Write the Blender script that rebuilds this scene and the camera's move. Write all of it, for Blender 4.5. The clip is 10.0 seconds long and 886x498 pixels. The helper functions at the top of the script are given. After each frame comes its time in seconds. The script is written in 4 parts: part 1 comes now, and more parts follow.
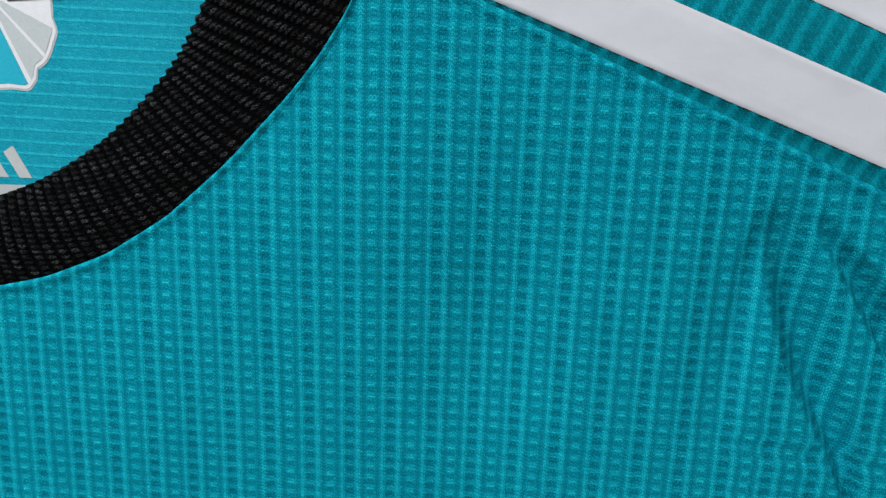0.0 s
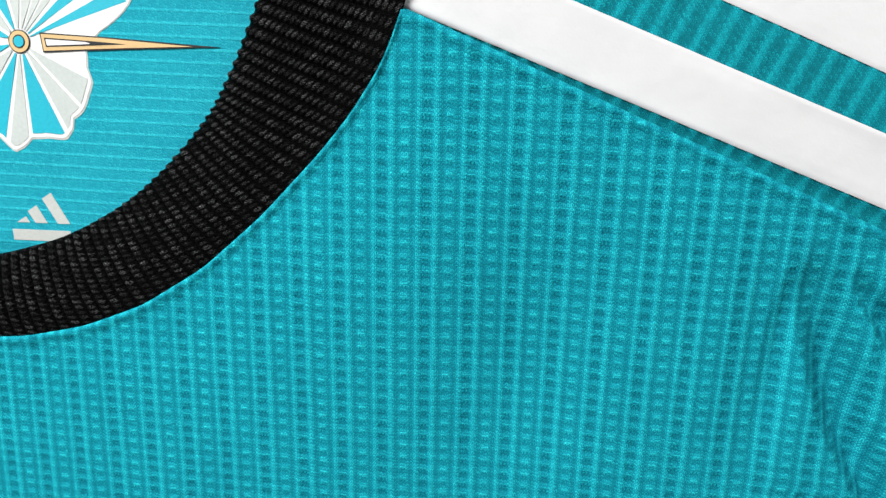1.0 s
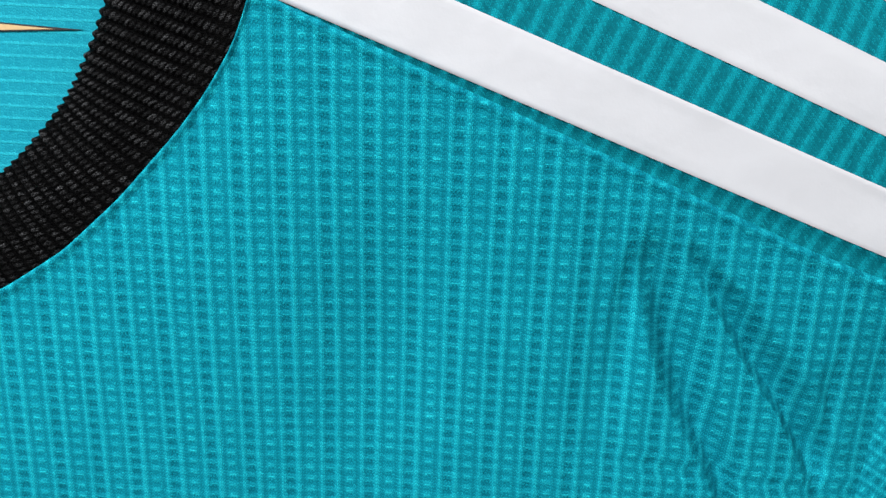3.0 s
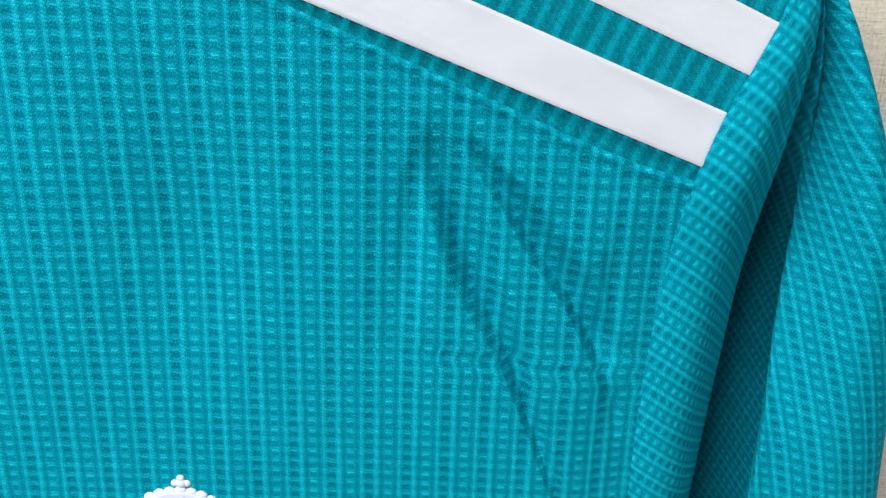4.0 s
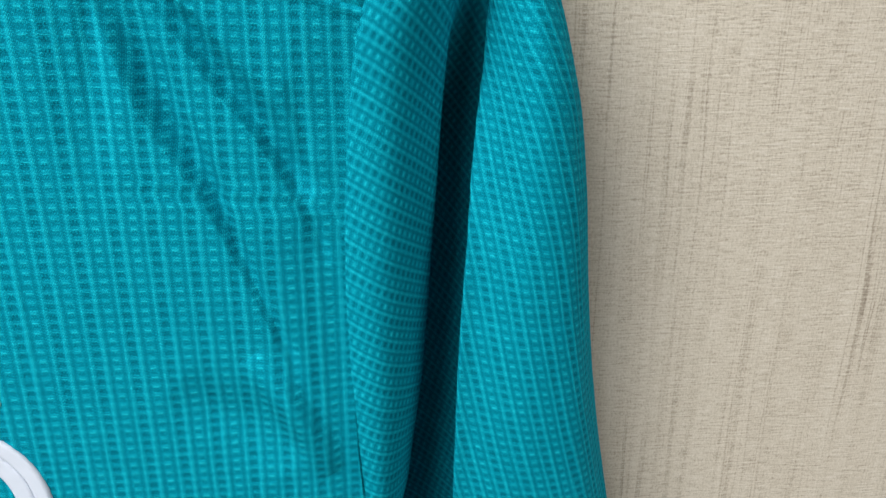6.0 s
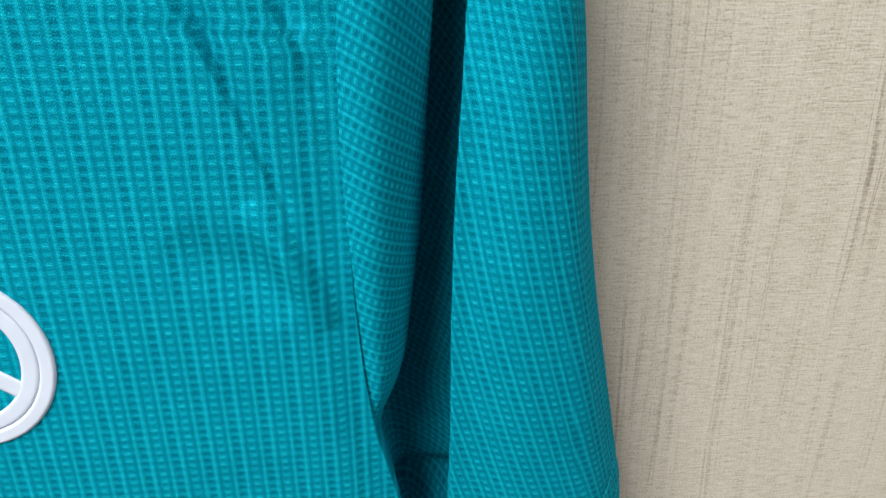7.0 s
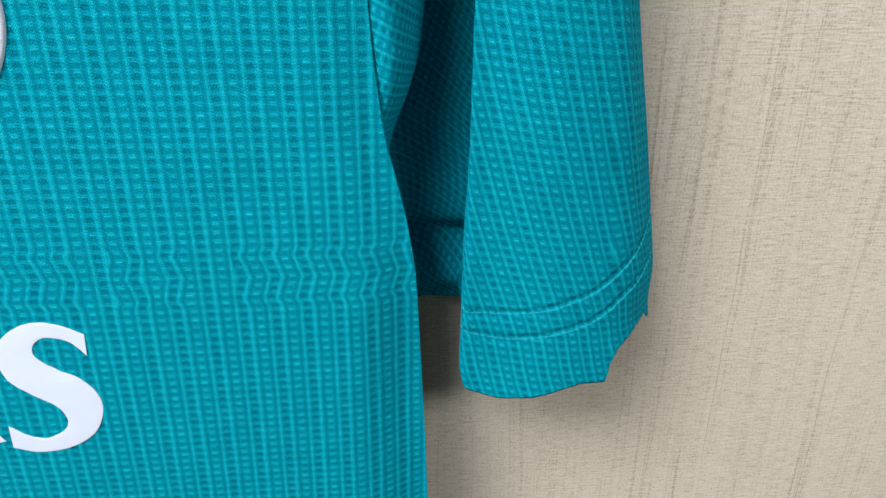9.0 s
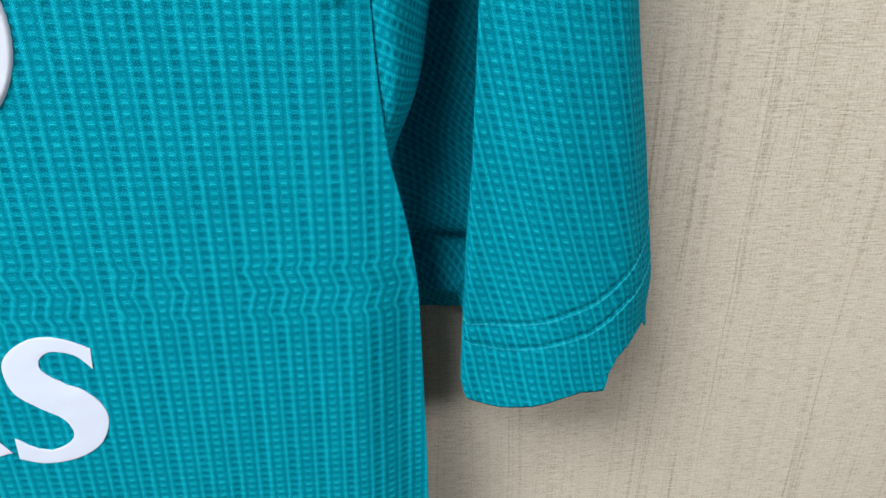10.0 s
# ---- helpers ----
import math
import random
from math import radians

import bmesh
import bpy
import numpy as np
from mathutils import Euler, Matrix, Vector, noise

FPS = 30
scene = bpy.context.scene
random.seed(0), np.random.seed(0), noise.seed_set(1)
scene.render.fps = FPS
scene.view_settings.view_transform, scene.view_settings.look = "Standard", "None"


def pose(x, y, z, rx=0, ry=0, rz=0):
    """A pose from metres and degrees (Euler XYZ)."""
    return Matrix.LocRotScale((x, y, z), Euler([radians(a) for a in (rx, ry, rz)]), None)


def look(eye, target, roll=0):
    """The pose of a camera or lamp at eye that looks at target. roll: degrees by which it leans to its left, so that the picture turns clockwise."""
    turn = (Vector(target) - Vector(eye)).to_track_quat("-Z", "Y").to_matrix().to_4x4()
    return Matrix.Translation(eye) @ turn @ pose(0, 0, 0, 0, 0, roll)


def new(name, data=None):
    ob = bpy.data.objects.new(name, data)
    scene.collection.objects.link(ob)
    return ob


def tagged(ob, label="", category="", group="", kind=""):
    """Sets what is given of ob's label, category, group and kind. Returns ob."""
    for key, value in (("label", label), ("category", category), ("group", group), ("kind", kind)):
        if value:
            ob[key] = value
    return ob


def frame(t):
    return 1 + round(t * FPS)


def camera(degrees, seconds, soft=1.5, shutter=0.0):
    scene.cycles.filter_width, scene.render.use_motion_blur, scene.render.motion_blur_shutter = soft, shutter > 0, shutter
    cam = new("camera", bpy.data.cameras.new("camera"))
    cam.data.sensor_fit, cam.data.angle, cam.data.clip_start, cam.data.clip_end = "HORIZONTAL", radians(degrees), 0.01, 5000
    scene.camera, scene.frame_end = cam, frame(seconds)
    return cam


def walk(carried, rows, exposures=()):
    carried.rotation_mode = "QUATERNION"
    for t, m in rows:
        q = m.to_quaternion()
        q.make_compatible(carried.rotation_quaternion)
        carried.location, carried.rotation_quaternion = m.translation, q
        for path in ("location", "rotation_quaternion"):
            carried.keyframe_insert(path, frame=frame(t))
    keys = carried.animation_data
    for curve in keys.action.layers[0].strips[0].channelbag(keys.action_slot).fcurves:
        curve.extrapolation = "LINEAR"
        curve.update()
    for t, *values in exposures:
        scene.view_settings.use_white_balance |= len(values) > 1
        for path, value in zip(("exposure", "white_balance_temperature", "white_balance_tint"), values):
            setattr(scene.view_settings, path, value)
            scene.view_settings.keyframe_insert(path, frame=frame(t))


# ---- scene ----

cam = camera(64.0, 10.0, soft=1.4)
PATH = [
    (0.0, look((-0.1160, -0.1504, 1.7253), (-0.1327, 0.0312, 1.6888), 1.45)),
    (0.5, look((-0.1189, -0.1510, 1.7335), (-0.1440, 0.0289, 1.6934), 1.37)),
    (1.0, look((-0.1188, -0.1487, 1.7402), (-0.1407, 0.0314, 1.6995), 0.88)),
    (1.5, look((-0.1130, -0.1507, 1.7450), (-0.1324, 0.0298, 1.7043), 0.75)),
    (2.0, look((-0.1120, -0.1522, 1.7476), (-0.1303, 0.0282, 1.7063), 0.74)),
    (2.2, look((-0.1100, -0.1521, 1.7480), (-0.1288, 0.0283, 1.7069), 0.74)),
    (3.3, look((-0.0836, -0.1511, 1.7321), (-0.0923, 0.0301, 1.6911), 1.00)),
    (3.5, look((-0.0737, -0.1527, 1.7299), (-0.0805, 0.0281, 1.6867), 0.91)),
    (4.0, look((-0.0572, -0.1562, 1.7230), (-0.0583, 0.0232, 1.6740), 0.62)),
    (4.5, look((-0.0437, -0.1598, 1.7175), (-0.0391, 0.0185, 1.6647), 0.56)),
    (5.0, look((-0.0226, -0.1644, 1.7154), (-0.0113, 0.0131, 1.6610), 0.55)),
    (5.5, look((-0.0052, -0.1692, 1.7102), (0.0092, 0.0072, 1.6529), 0.16)),
    (6.0, look((0.0020, -0.1751, 1.6989), (0.0161, -0.0004, 1.6365), -0.39)),
    (6.2, look((0.0023, -0.1775, 1.6933), (0.0156, -0.0037, 1.6286), -0.57)),
    (7.5, look((0.0055, -0.1862, 1.6500), (0.0168, -0.0170, 1.5738), -0.94)),
    (8.0, look((-0.0023, -0.1896, 1.6210), (0.0111, -0.0210, 1.5437), -0.30)),
    (8.5, look((-0.0071, -0.1908, 1.5911), (0.0073, -0.0229, 1.5125), 0.12)),
    (9.0, look((-0.0057, -0.1877, 1.5813), (0.0089, -0.0192, 1.5038), 0.02)),
    (9.5, look((-0.0067, -0.1854, 1.5841), (0.0089, -0.0175, 1.5054), 0.11)),
    (10.0, look((-0.0085, -0.1871, 1.5885), (0.0079, -0.0197, 1.5090), 0.21)),
]

walk(cam, PATH, exposures=[(0.0, -0.36, 6600, 10), (0.6, -0.34, 6800, 10), (0.9, 0.26, 7100, 8), (1.2, 0.24, 7100, 8), (1.5, 0.14, 6900, 9), (2.2, 0.08, 6800, 9), (3.5, 0.2, 6700, 10),
                           (4.5, 0.24, 6400, 10), (5.0, 0.31, 6800, 9), (5.5, 0.22, 6700, 9), (6.0, 0.17, 6600, 9), (7.5, 0.29, 6500, 10), (8.5, 0.36, 6500, 10), (9.5, 0.34, 6500, 10), (10.0, 0.29, 6500, 10)])

# ---- light ----
world = bpy.data.worlds.new("world")
scene.world = world
world.use_nodes = True
world.node_tree.nodes["Background"].inputs[0].default_value = (0.9, 0.95, 1.0, 1)
world.node_tree.nodes["Background"].inputs[1].default_value = 0.0


def panel_light(name, x, y, z, w, d, watts, colour):
    data = bpy.data.lights.new(name, "AREA")
    data.shape, data.size, data.size_y, data.energy, data.color = "RECTANGLE", w, d, watts, colour
    ob = new(name, data)
    ob.matrix_world = pose(x, y, z)
    return ob


for lamp_x, lamp_y, watts in ((-0.72, -0.68, 35), (1.15, -1.20, 26), (-2.30, -1.90, 24)):
    panel_light("ceiling_panel_light", lamp_x, lamp_y, 2.365, 0.9, 0.6, watts, (0.97, 0.985, 1.0))


# ---- materials ----
class Nodes:
    """A short way to write node materials."""

    def __init__(self, name):
        self.mat = bpy.data.materials.new(name)
        self.mat.use_nodes = True
        self.tree = self.mat.node_tree
        self.bsdf = self.tree.nodes["Principled BSDF"]
        self.out = self.tree.nodes["Material Output"]

    def link(self, value, socket):
        if isinstance(value, bpy.types.NodeSocket):
            self.tree.links.new(value, socket)
        else:
            socket.default_value = value

    def math(self, op, a, b=0.0, c=0.0):
        n = self.tree.nodes.new("ShaderNodeMath")
        n.operation = op
        for value, socket in zip((a, b, c), n.inputs):
            self.link(value, socket)
        return n.outputs[0]

    def uv(self):
        n = self.tree.nodes.new("ShaderNodeUVMap")
        n.uv_map = "cloth"
        s = self.tree.nodes.new("ShaderNodeSeparateXYZ")
        self.tree.links.new(n.outputs[0], s.inputs[0])
        return s.outputs[0], s.outputs[1], n.outputs[0]

    def place(self, sx=1.0, sy=1.0, sz=1.0):
        n = self.tree.nodes.new("ShaderNodeTexCoord")
        m = self.tree.nodes.new("ShaderNodeMapping")
        m.inputs["Scale"].default_value = (sx, sy, sz)
        self.tree.links.new(n.outputs["Object"], m.inputs[0])
        return m.outputs[0]

    def noise(self, at, scale, detail=3.0, rough=0.55, distort=0.0):
        n = self.tree.nodes.new("ShaderNodeTexNoise")
        self.tree.links.new(at, n.inputs["Vector"])
        n.inputs["Scale"].default_value, n.inputs["Detail"].default_value = scale, detail
        n.inputs["Roughness"].default_value, n.inputs["Distortion"].default_value = rough, distort
        return n.outputs[0]

    def ramp(self, fac, stops):
        n = self.tree.nodes.new("ShaderNodeValToRGB")
        self.link(fac, n.inputs[0])
        e = n.color_ramp.elements
        while len(e) < len(stops):
            e.new(0.5)
        for el, (p, c) in zip(e, stops):
            el.position = p
            el.color = (*c, 1) if len(c) == 3 else c
        return n.outputs[0]

    def step(self, value, lo, hi):
        n = self.tree.nodes.new("ShaderNodeMapRange")
        n.interpolation_type = "SMOOTHSTEP"
        self.link(value, n.inputs[0])
        n.inputs[1].default_value, n.inputs[2].default_value = lo, hi
        return n.outputs[0]

    def mix(self, fac, a, b):
        n = self.tree.nodes.new("ShaderNodeMix")
        n.data_type = "RGBA"
        self.link(fac, n.inputs[0])
        self.link((*a, 1) if isinstance(a, tuple) else a, n.inputs[6])
        self.link((*b, 1) if isinstance(b, tuple) else b, n.inputs[7])
        return n.outputs[2]

    def bump(self, height, strength, dist, under=None):
        n = self.tree.nodes.new("ShaderNodeBump")
        n.inputs["Strength"].default_value, n.inputs["Distance"].default_value = strength, dist
        self.link(height, n.inputs["Height"])
        if under is not None:
            self.tree.links.new(under, n.inputs["Normal"])
        return n.outputs[0]

    def strip(self, value, a, b, c, d):
        return self.math("MULTIPLY", self.step(value, a, b), self.math("SUBTRACT", 1.0, self.step(value, c, d)))

    def chance(self, x, y):
        com = self.tree.nodes.new("ShaderNodeCombineXYZ")
        self.tree.links.new(x, com.inputs[0])
        self.tree.links.new(y, com.inputs[1])
        n = self.tree.nodes.new("ShaderNodeTexWhiteNoise")
        n.noise_dimensions = "2D"
        self.tree.links.new(com.outputs[0], n.inputs["Vector"])
        return n.outputs[0]

    def loops(self, u, v, wob, wide, tall):
        """Chains of small open loops running along v: their shape, and each one's own brightness."""
        col = self.math("ADD", self.math("DIVIDE", u, wide), self.math("MULTIPLY", self.math("SUBTRACT", wob, 0.5), 0.35))
        number, cu = self.math("FLOOR", col), self.math("SUBTRACT", self.math("FRACT", col), 0.5)
        run = self.math("ADD", self.math("DIVIDE", v, tall), self.math("MULTIPLY", cu, 0.35))
        run = self.math("ADD", run, self.math("ADD", self.chance(number, number), self.math("MULTIPLY", wob, 1.4)))
        own, cv = self.chance(number, self.math("FLOOR", run)), self.math("SUBTRACT", self.math("FRACT", run), 0.5)
        r = self.math("SQRT", self.math("ADD", self.math("POWER", self.math("DIVIDE", cu, 0.44), 2.0), self.math("POWER", self.math("DIVIDE", cv, 0.46), 2.0)))
        shape = self.math("MULTIPLY", self.strip(r, 0.35, 0.62, 0.80, 1.08), self.step(cv, -0.46, -0.10))
        return shape, own

    def done(self, colour, rough, normal=None, spec=0.3, sheen=0.0, metal=0.0):
        self.link((*colour, 1) if isinstance(colour, tuple) else colour, self.bsdf.inputs["Base Color"])
        self.link(rough, self.bsdf.inputs["Roughness"])
        self.bsdf.inputs["Specular IOR Level"].default_value = spec
        self.bsdf.inputs["Sheen Weight"].default_value = sheen
        self.bsdf.inputs["Metallic"].default_value = metal
        if normal is not None:
            self.tree.links.new(normal, self.bsdf.inputs["Normal"])
        return self.mat


RIB, LOOP = 4.5, 2.2  # the collar's ribs and the loops along them
PITCH_U, PITCH_V = 15.2, 4.65  # the knit's repeat across and along, in the jersey's units


def waffle_cloth(name, stops):
    """Waffle knit: a ladder of pits between two smooth ribs, a sunk strip, a raised pale ladder and a sunk strip again."""
    k = Nodes(name)
    u, v, at = k.uv()
    turn = k.math("DIVIDE", u, PITCH_U)
    side = k.math("SUBTRACT", k.math("FRACT", turn), 0.5)
    p = k.math("ABSOLUTE", side)

    wob = k.noise(at, 0.5, 2.0)
    fuzz = k.noise(at, 2.2, 3.0, 0.7)
    cloudy = k.noise(at, 0.035, 2.0)
    uneven = k.noise(at, 0.12, 2.0, 0.6)
    row = k.math("ADD", k.math("DIVIDE", v, PITCH_V), k.math("MULTIPLY", k.math("SUBTRACT", wob, 0.5), 0.12))
    q = k.math("FRACT", row)
    cell = k.chance(k.math("FLOOR", k.math("ADD", k.math("MULTIPLY", turn, 2.0), 0.5)), k.math("FLOOR", k.math("ADD", row, 0.4)))
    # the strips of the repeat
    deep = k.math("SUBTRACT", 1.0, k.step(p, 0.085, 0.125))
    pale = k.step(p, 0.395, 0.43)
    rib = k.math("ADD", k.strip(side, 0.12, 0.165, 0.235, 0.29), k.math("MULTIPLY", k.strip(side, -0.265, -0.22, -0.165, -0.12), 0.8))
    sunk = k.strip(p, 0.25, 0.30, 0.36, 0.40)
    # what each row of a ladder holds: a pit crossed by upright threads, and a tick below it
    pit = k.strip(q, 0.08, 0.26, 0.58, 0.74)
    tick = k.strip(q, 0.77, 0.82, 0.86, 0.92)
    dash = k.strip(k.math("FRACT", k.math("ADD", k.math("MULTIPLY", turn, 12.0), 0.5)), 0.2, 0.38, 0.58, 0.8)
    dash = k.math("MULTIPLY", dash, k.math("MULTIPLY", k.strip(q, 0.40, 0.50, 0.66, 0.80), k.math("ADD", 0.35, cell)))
    # single yarns: upright chains of small open loops, each of its own brightness
    loop, own = k.loops(u, v, wob, PITCH_U / 12.0, 1.38)
    lit = k.math("MULTIPLY", loop, k.math("ADD", 0.55, k.math("MULTIPLY", own, 0.45)))
    amount = k.math("ADD", 0.34, k.math("MULTIPLY", rib, 0.10))
    amount = k.math("ADD", amount, k.math("MULTIPLY", k.math("SUBTRACT", uneven, 0.5), 0.2))

    # shading painted into the tone: pits and sunk strips darker, ribs and ticks lighter
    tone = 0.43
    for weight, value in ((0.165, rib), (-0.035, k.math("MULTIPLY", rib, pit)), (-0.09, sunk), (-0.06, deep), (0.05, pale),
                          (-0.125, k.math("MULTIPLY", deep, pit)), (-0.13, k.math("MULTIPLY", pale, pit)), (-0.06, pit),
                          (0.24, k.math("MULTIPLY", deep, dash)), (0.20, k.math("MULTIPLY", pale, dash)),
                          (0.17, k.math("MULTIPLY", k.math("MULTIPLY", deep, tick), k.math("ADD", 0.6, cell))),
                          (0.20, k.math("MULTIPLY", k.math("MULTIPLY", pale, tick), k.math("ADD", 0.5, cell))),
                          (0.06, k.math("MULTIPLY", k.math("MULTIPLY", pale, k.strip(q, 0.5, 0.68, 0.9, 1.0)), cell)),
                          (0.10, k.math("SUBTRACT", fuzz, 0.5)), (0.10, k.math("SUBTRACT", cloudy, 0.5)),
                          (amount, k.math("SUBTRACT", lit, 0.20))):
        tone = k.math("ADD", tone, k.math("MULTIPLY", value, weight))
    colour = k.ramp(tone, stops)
    fine = k.math("ADD", k.math("MULTIPLY", loop, 0.9), k.math("MULTIPLY", fuzz, 0.5))
    return k.done(colour, 0.65, k.bump(fine, 0.6, 0.00025), 0.02, 0.0)


def plain_knit(name, low, high, pitch, along, line, bright):
    """A rib knit with one fine line in each repeat; along: whether the lines follow u."""
    k = Nodes(name)
    u, v, at = k.uv()
    w = k.math("FRACT", k.math("DIVIDE", v if along else u, pitch))
    ridge = k.math("MULTIPLY", k.step(w, 0.05, 0.05 + line), k.math("SUBTRACT", 1.0, k.step(w, 0.10 + line, 0.2 + 2 * line)))
    fuzz = k.noise(at, 1.5, 4.0, 0.7)
    broad = k.noise(at, 0.05, 3.0)
    breaks = k.noise(at, 0.45, 2.0)
    wob = k.noise(at, 0.5, 2.0)
    loop, own = k.loops(u, v, wob, 1.1, 1.2)
    tone = k.math("ADD", 0.33, k.math("MULTIPLY", k.math("MULTIPLY", ridge, bright), k.math("ADD", breaks, k.math("MULTIPLY", k.math("MULTIPLY", own, loop), 1.1))))
    tone = k.math("ADD", tone, k.math("MULTIPLY", k.math("SUBTRACT", k.math("MULTIPLY", loop, own), 0.15), 0.55))
    tone = k.math("ADD", tone, k.math("MULTIPLY", k.math("SUBTRACT", fuzz, 0.5), 0.60))
    tone = k.math("ADD", tone, k.math("MULTIPLY", k.math("SUBTRACT", broad, 0.5), 0.25))
    colour = k.mix(tone, low, high)
    fine = k.math("ADD", k.math("MULTIPLY", loop, 0.8), k.math("ADD", fuzz, k.math("MULTIPLY", ridge, 0.8)))
    return k.done(colour, 0.6, k.bump(fine, 0.5, 0.00025), 0.03, 0.0)


def black_rib():
    """Black rib knit: each rib a row of plump slanted loops, with highlights painted into their colour."""
    k = Nodes("black_rib_knit")
    u, v, at = k.uv()
    wob = k.noise(at, 0.6, 2.0)
    turn = k.math("DIVIDE", u, RIB)
    number, cu = k.math("FLOOR", turn), k.math("SUBTRACT", k.math("FRACT", turn), 0.5)
    row = k.math("ADD", k.math("DIVIDE", v, LOOP), k.math("ADD", k.math("MULTIPLY", number, 0.618), k.math("MULTIPLY", cu, 0.5)))
    row = k.math("ADD", row, k.math("MULTIPLY", k.math("SUBTRACT", wob, 0.5), 0.8))
    own, cv = k.chance(number, k.math("FLOOR", row)), k.math("SUBTRACT", k.math("FRACT", row), 0.5)
    r = k.math("SQRT", k.math("ADD", k.math("POWER", k.math("DIVIDE", cu, 0.42), 2.0), k.math("POWER", k.math("DIVIDE", cv, 0.44), 2.0)))
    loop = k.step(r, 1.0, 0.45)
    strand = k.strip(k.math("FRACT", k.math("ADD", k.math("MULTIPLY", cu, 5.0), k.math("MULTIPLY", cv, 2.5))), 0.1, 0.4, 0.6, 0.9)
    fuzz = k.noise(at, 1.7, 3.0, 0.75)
    # painted highlight: grey mixed into the black on the loops, uneven from one to another
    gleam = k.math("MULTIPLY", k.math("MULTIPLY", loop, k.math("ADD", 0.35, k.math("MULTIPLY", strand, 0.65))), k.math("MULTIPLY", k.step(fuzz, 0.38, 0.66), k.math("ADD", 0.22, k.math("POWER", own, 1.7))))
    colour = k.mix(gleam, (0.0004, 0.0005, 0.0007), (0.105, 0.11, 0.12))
    h = k.math("ADD", k.math("MULTIPLY", loop, 1.2), k.math("ADD", k.math("MULTIPLY", strand, 0.4), k.math("MULTIPLY", fuzz, 0.6)))
    return k.done(colour, 0.5, k.bump(h, 0.9, 0.0005), 0.03, 0.0)


def film_white(name, colour, rough=0.45):
    k = Nodes(name)
    at = k.place()
    soft = k.noise(at, 45.0, 3.0)
    fine = k.noise(at, 900.0, 2.0)
    tint = tuple(c * 0.93 for c in colour)
    c = k.mix(soft, tint, colour)
    return k.done(c, rough, k.bump(k.math("ADD", k.math("MULTIPLY", soft, 1.0), k.math("MULTIPLY", fine, 0.06)), 0.25, 0.002), 0.35)


def print_ink(name, colour, dots=0.0):
    k = Nodes(name)
    at = k.place()
    n = k.noise(at, 700.0, 2.0)
    spots = k.noise(at, 60.0, 2.0)
    c = k.mix(k.math("ADD", k.math("MULTIPLY", n, 0.6), k.math("MULTIPLY", spots, 0.4)), tuple(x * (0.85 - dots) for x in colour), tuple(min(1, x * 1.1) for x in colour))
    return k.done(c, 0.5, k.bump(n, 0.3, 0.0003), 0.3)


def vinyl_wood():
    """Beige wood print with long upright streaks, pressed with a linen weave of fine level threads."""
    k = Nodes("beige_wood_print")
    warp = k.noise(k.place(5.0, 1, 1.0), 7.0, 2.0)
    base = k.tree.nodes.new("ShaderNodeTexCoord")
    sep = k.tree.nodes.new("ShaderNodeSeparateXYZ")
    k.tree.links.new(base.outputs["Object"], sep.inputs[0])
    bent = k.math("ADD", sep.outputs[0], k.math("MULTIPLY", k.math("SUBTRACT", warp, 0.5), 0.010))

    def grain(scale, stretch, shift, detail=2.0):
        com = k.tree.nodes.new("ShaderNodeCombineXYZ")
        k.tree.links.new(k.math("ADD", bent, shift), com.inputs[0])
        k.tree.links.new(k.math("MULTIPLY", sep.outputs[2], stretch), com.inputs[2])
        return k.noise(com.outputs[0], scale, detail, 0.5)

    streak = grain(480.0, 0.006, 0.0, 3.0)
    vein = grain(130.0, 0.009, 3.7)
    vein2 = grain(190.0, 0.008, 9.1)
    broad = grain(40.0, 0.03, 5.3)
    thread = k.noise(k.place(150, 1, 1500), 1.0, 2.0, 0.6)
    cross = k.noise(k.place(1300, 1, 900), 1.0, 2.0, 0.6)
    blot = k.noise(k.place(14, 1, 45), 2.0, 3.0)

    def thin(n, mid):
        return k.math("MULTIPLY", k.step(n, mid - 0.022, mid), k.math("SUBTRACT", 1.0, k.step(n, mid, mid + 0.022)))

    fade = k.step(k.noise(k.place(64, 1, 8), 1.0, 2.0), 0.35, 0.65)
    line = k.math("MULTIPLY", k.math("ADD", thin(vein, 0.56), k.math("MULTIPLY", thin(vein2, 0.45), 0.7)), k.math("ADD", fade, 0.25))
    tone = k.math("ADD", 0.52, k.math("MULTIPLY", k.math("SUBTRACT", streak, 0.5), 0.26))
    tone = k.math("ADD", tone, k.math("MULTIPLY", k.math("SUBTRACT", broad, 0.5), 0.20))
    tone = k.math("ADD", tone, k.math("MULTIPLY", k.math("SUBTRACT", blot, 0.5), 0.14))
    tone = k.math("SUBTRACT", tone, k.math("MULTIPLY", line, 0.18))
    tone = k.math("ADD", tone, k.math("MULTIPLY", k.math("SUBTRACT", thread, 0.5), 0.95))
    tone = k.math("ADD", tone, k.math("MULTIPLY", k.math("SUBTRACT", cross, 0.5), 0.8))
    colour = k.ramp(tone, [(0.0, (0.24, 0.195, 0.15)), (0.5, (0.535, 0.478, 0.390)), (1.0, (0.68, 0.63, 0.56))])
    h = k.math("ADD", thread, k.math("MULTIPLY", cross, 0.8))
    return k.done(colour, 0.5, k.bump(h, 0.4, 0.0005), 0.25)


def painted(name, colour):
    k = Nodes(name)
    a, b = k.noise(k.place(), 3.0, 3.0), k.noise(k.place(), 180.0, 3.0)
    c = k.mix(a, tuple(x * 0.93 for x in colour), colour)
    return k.done(c, 0.7, k.bump(b, 0.2, 0.001), 0.3)


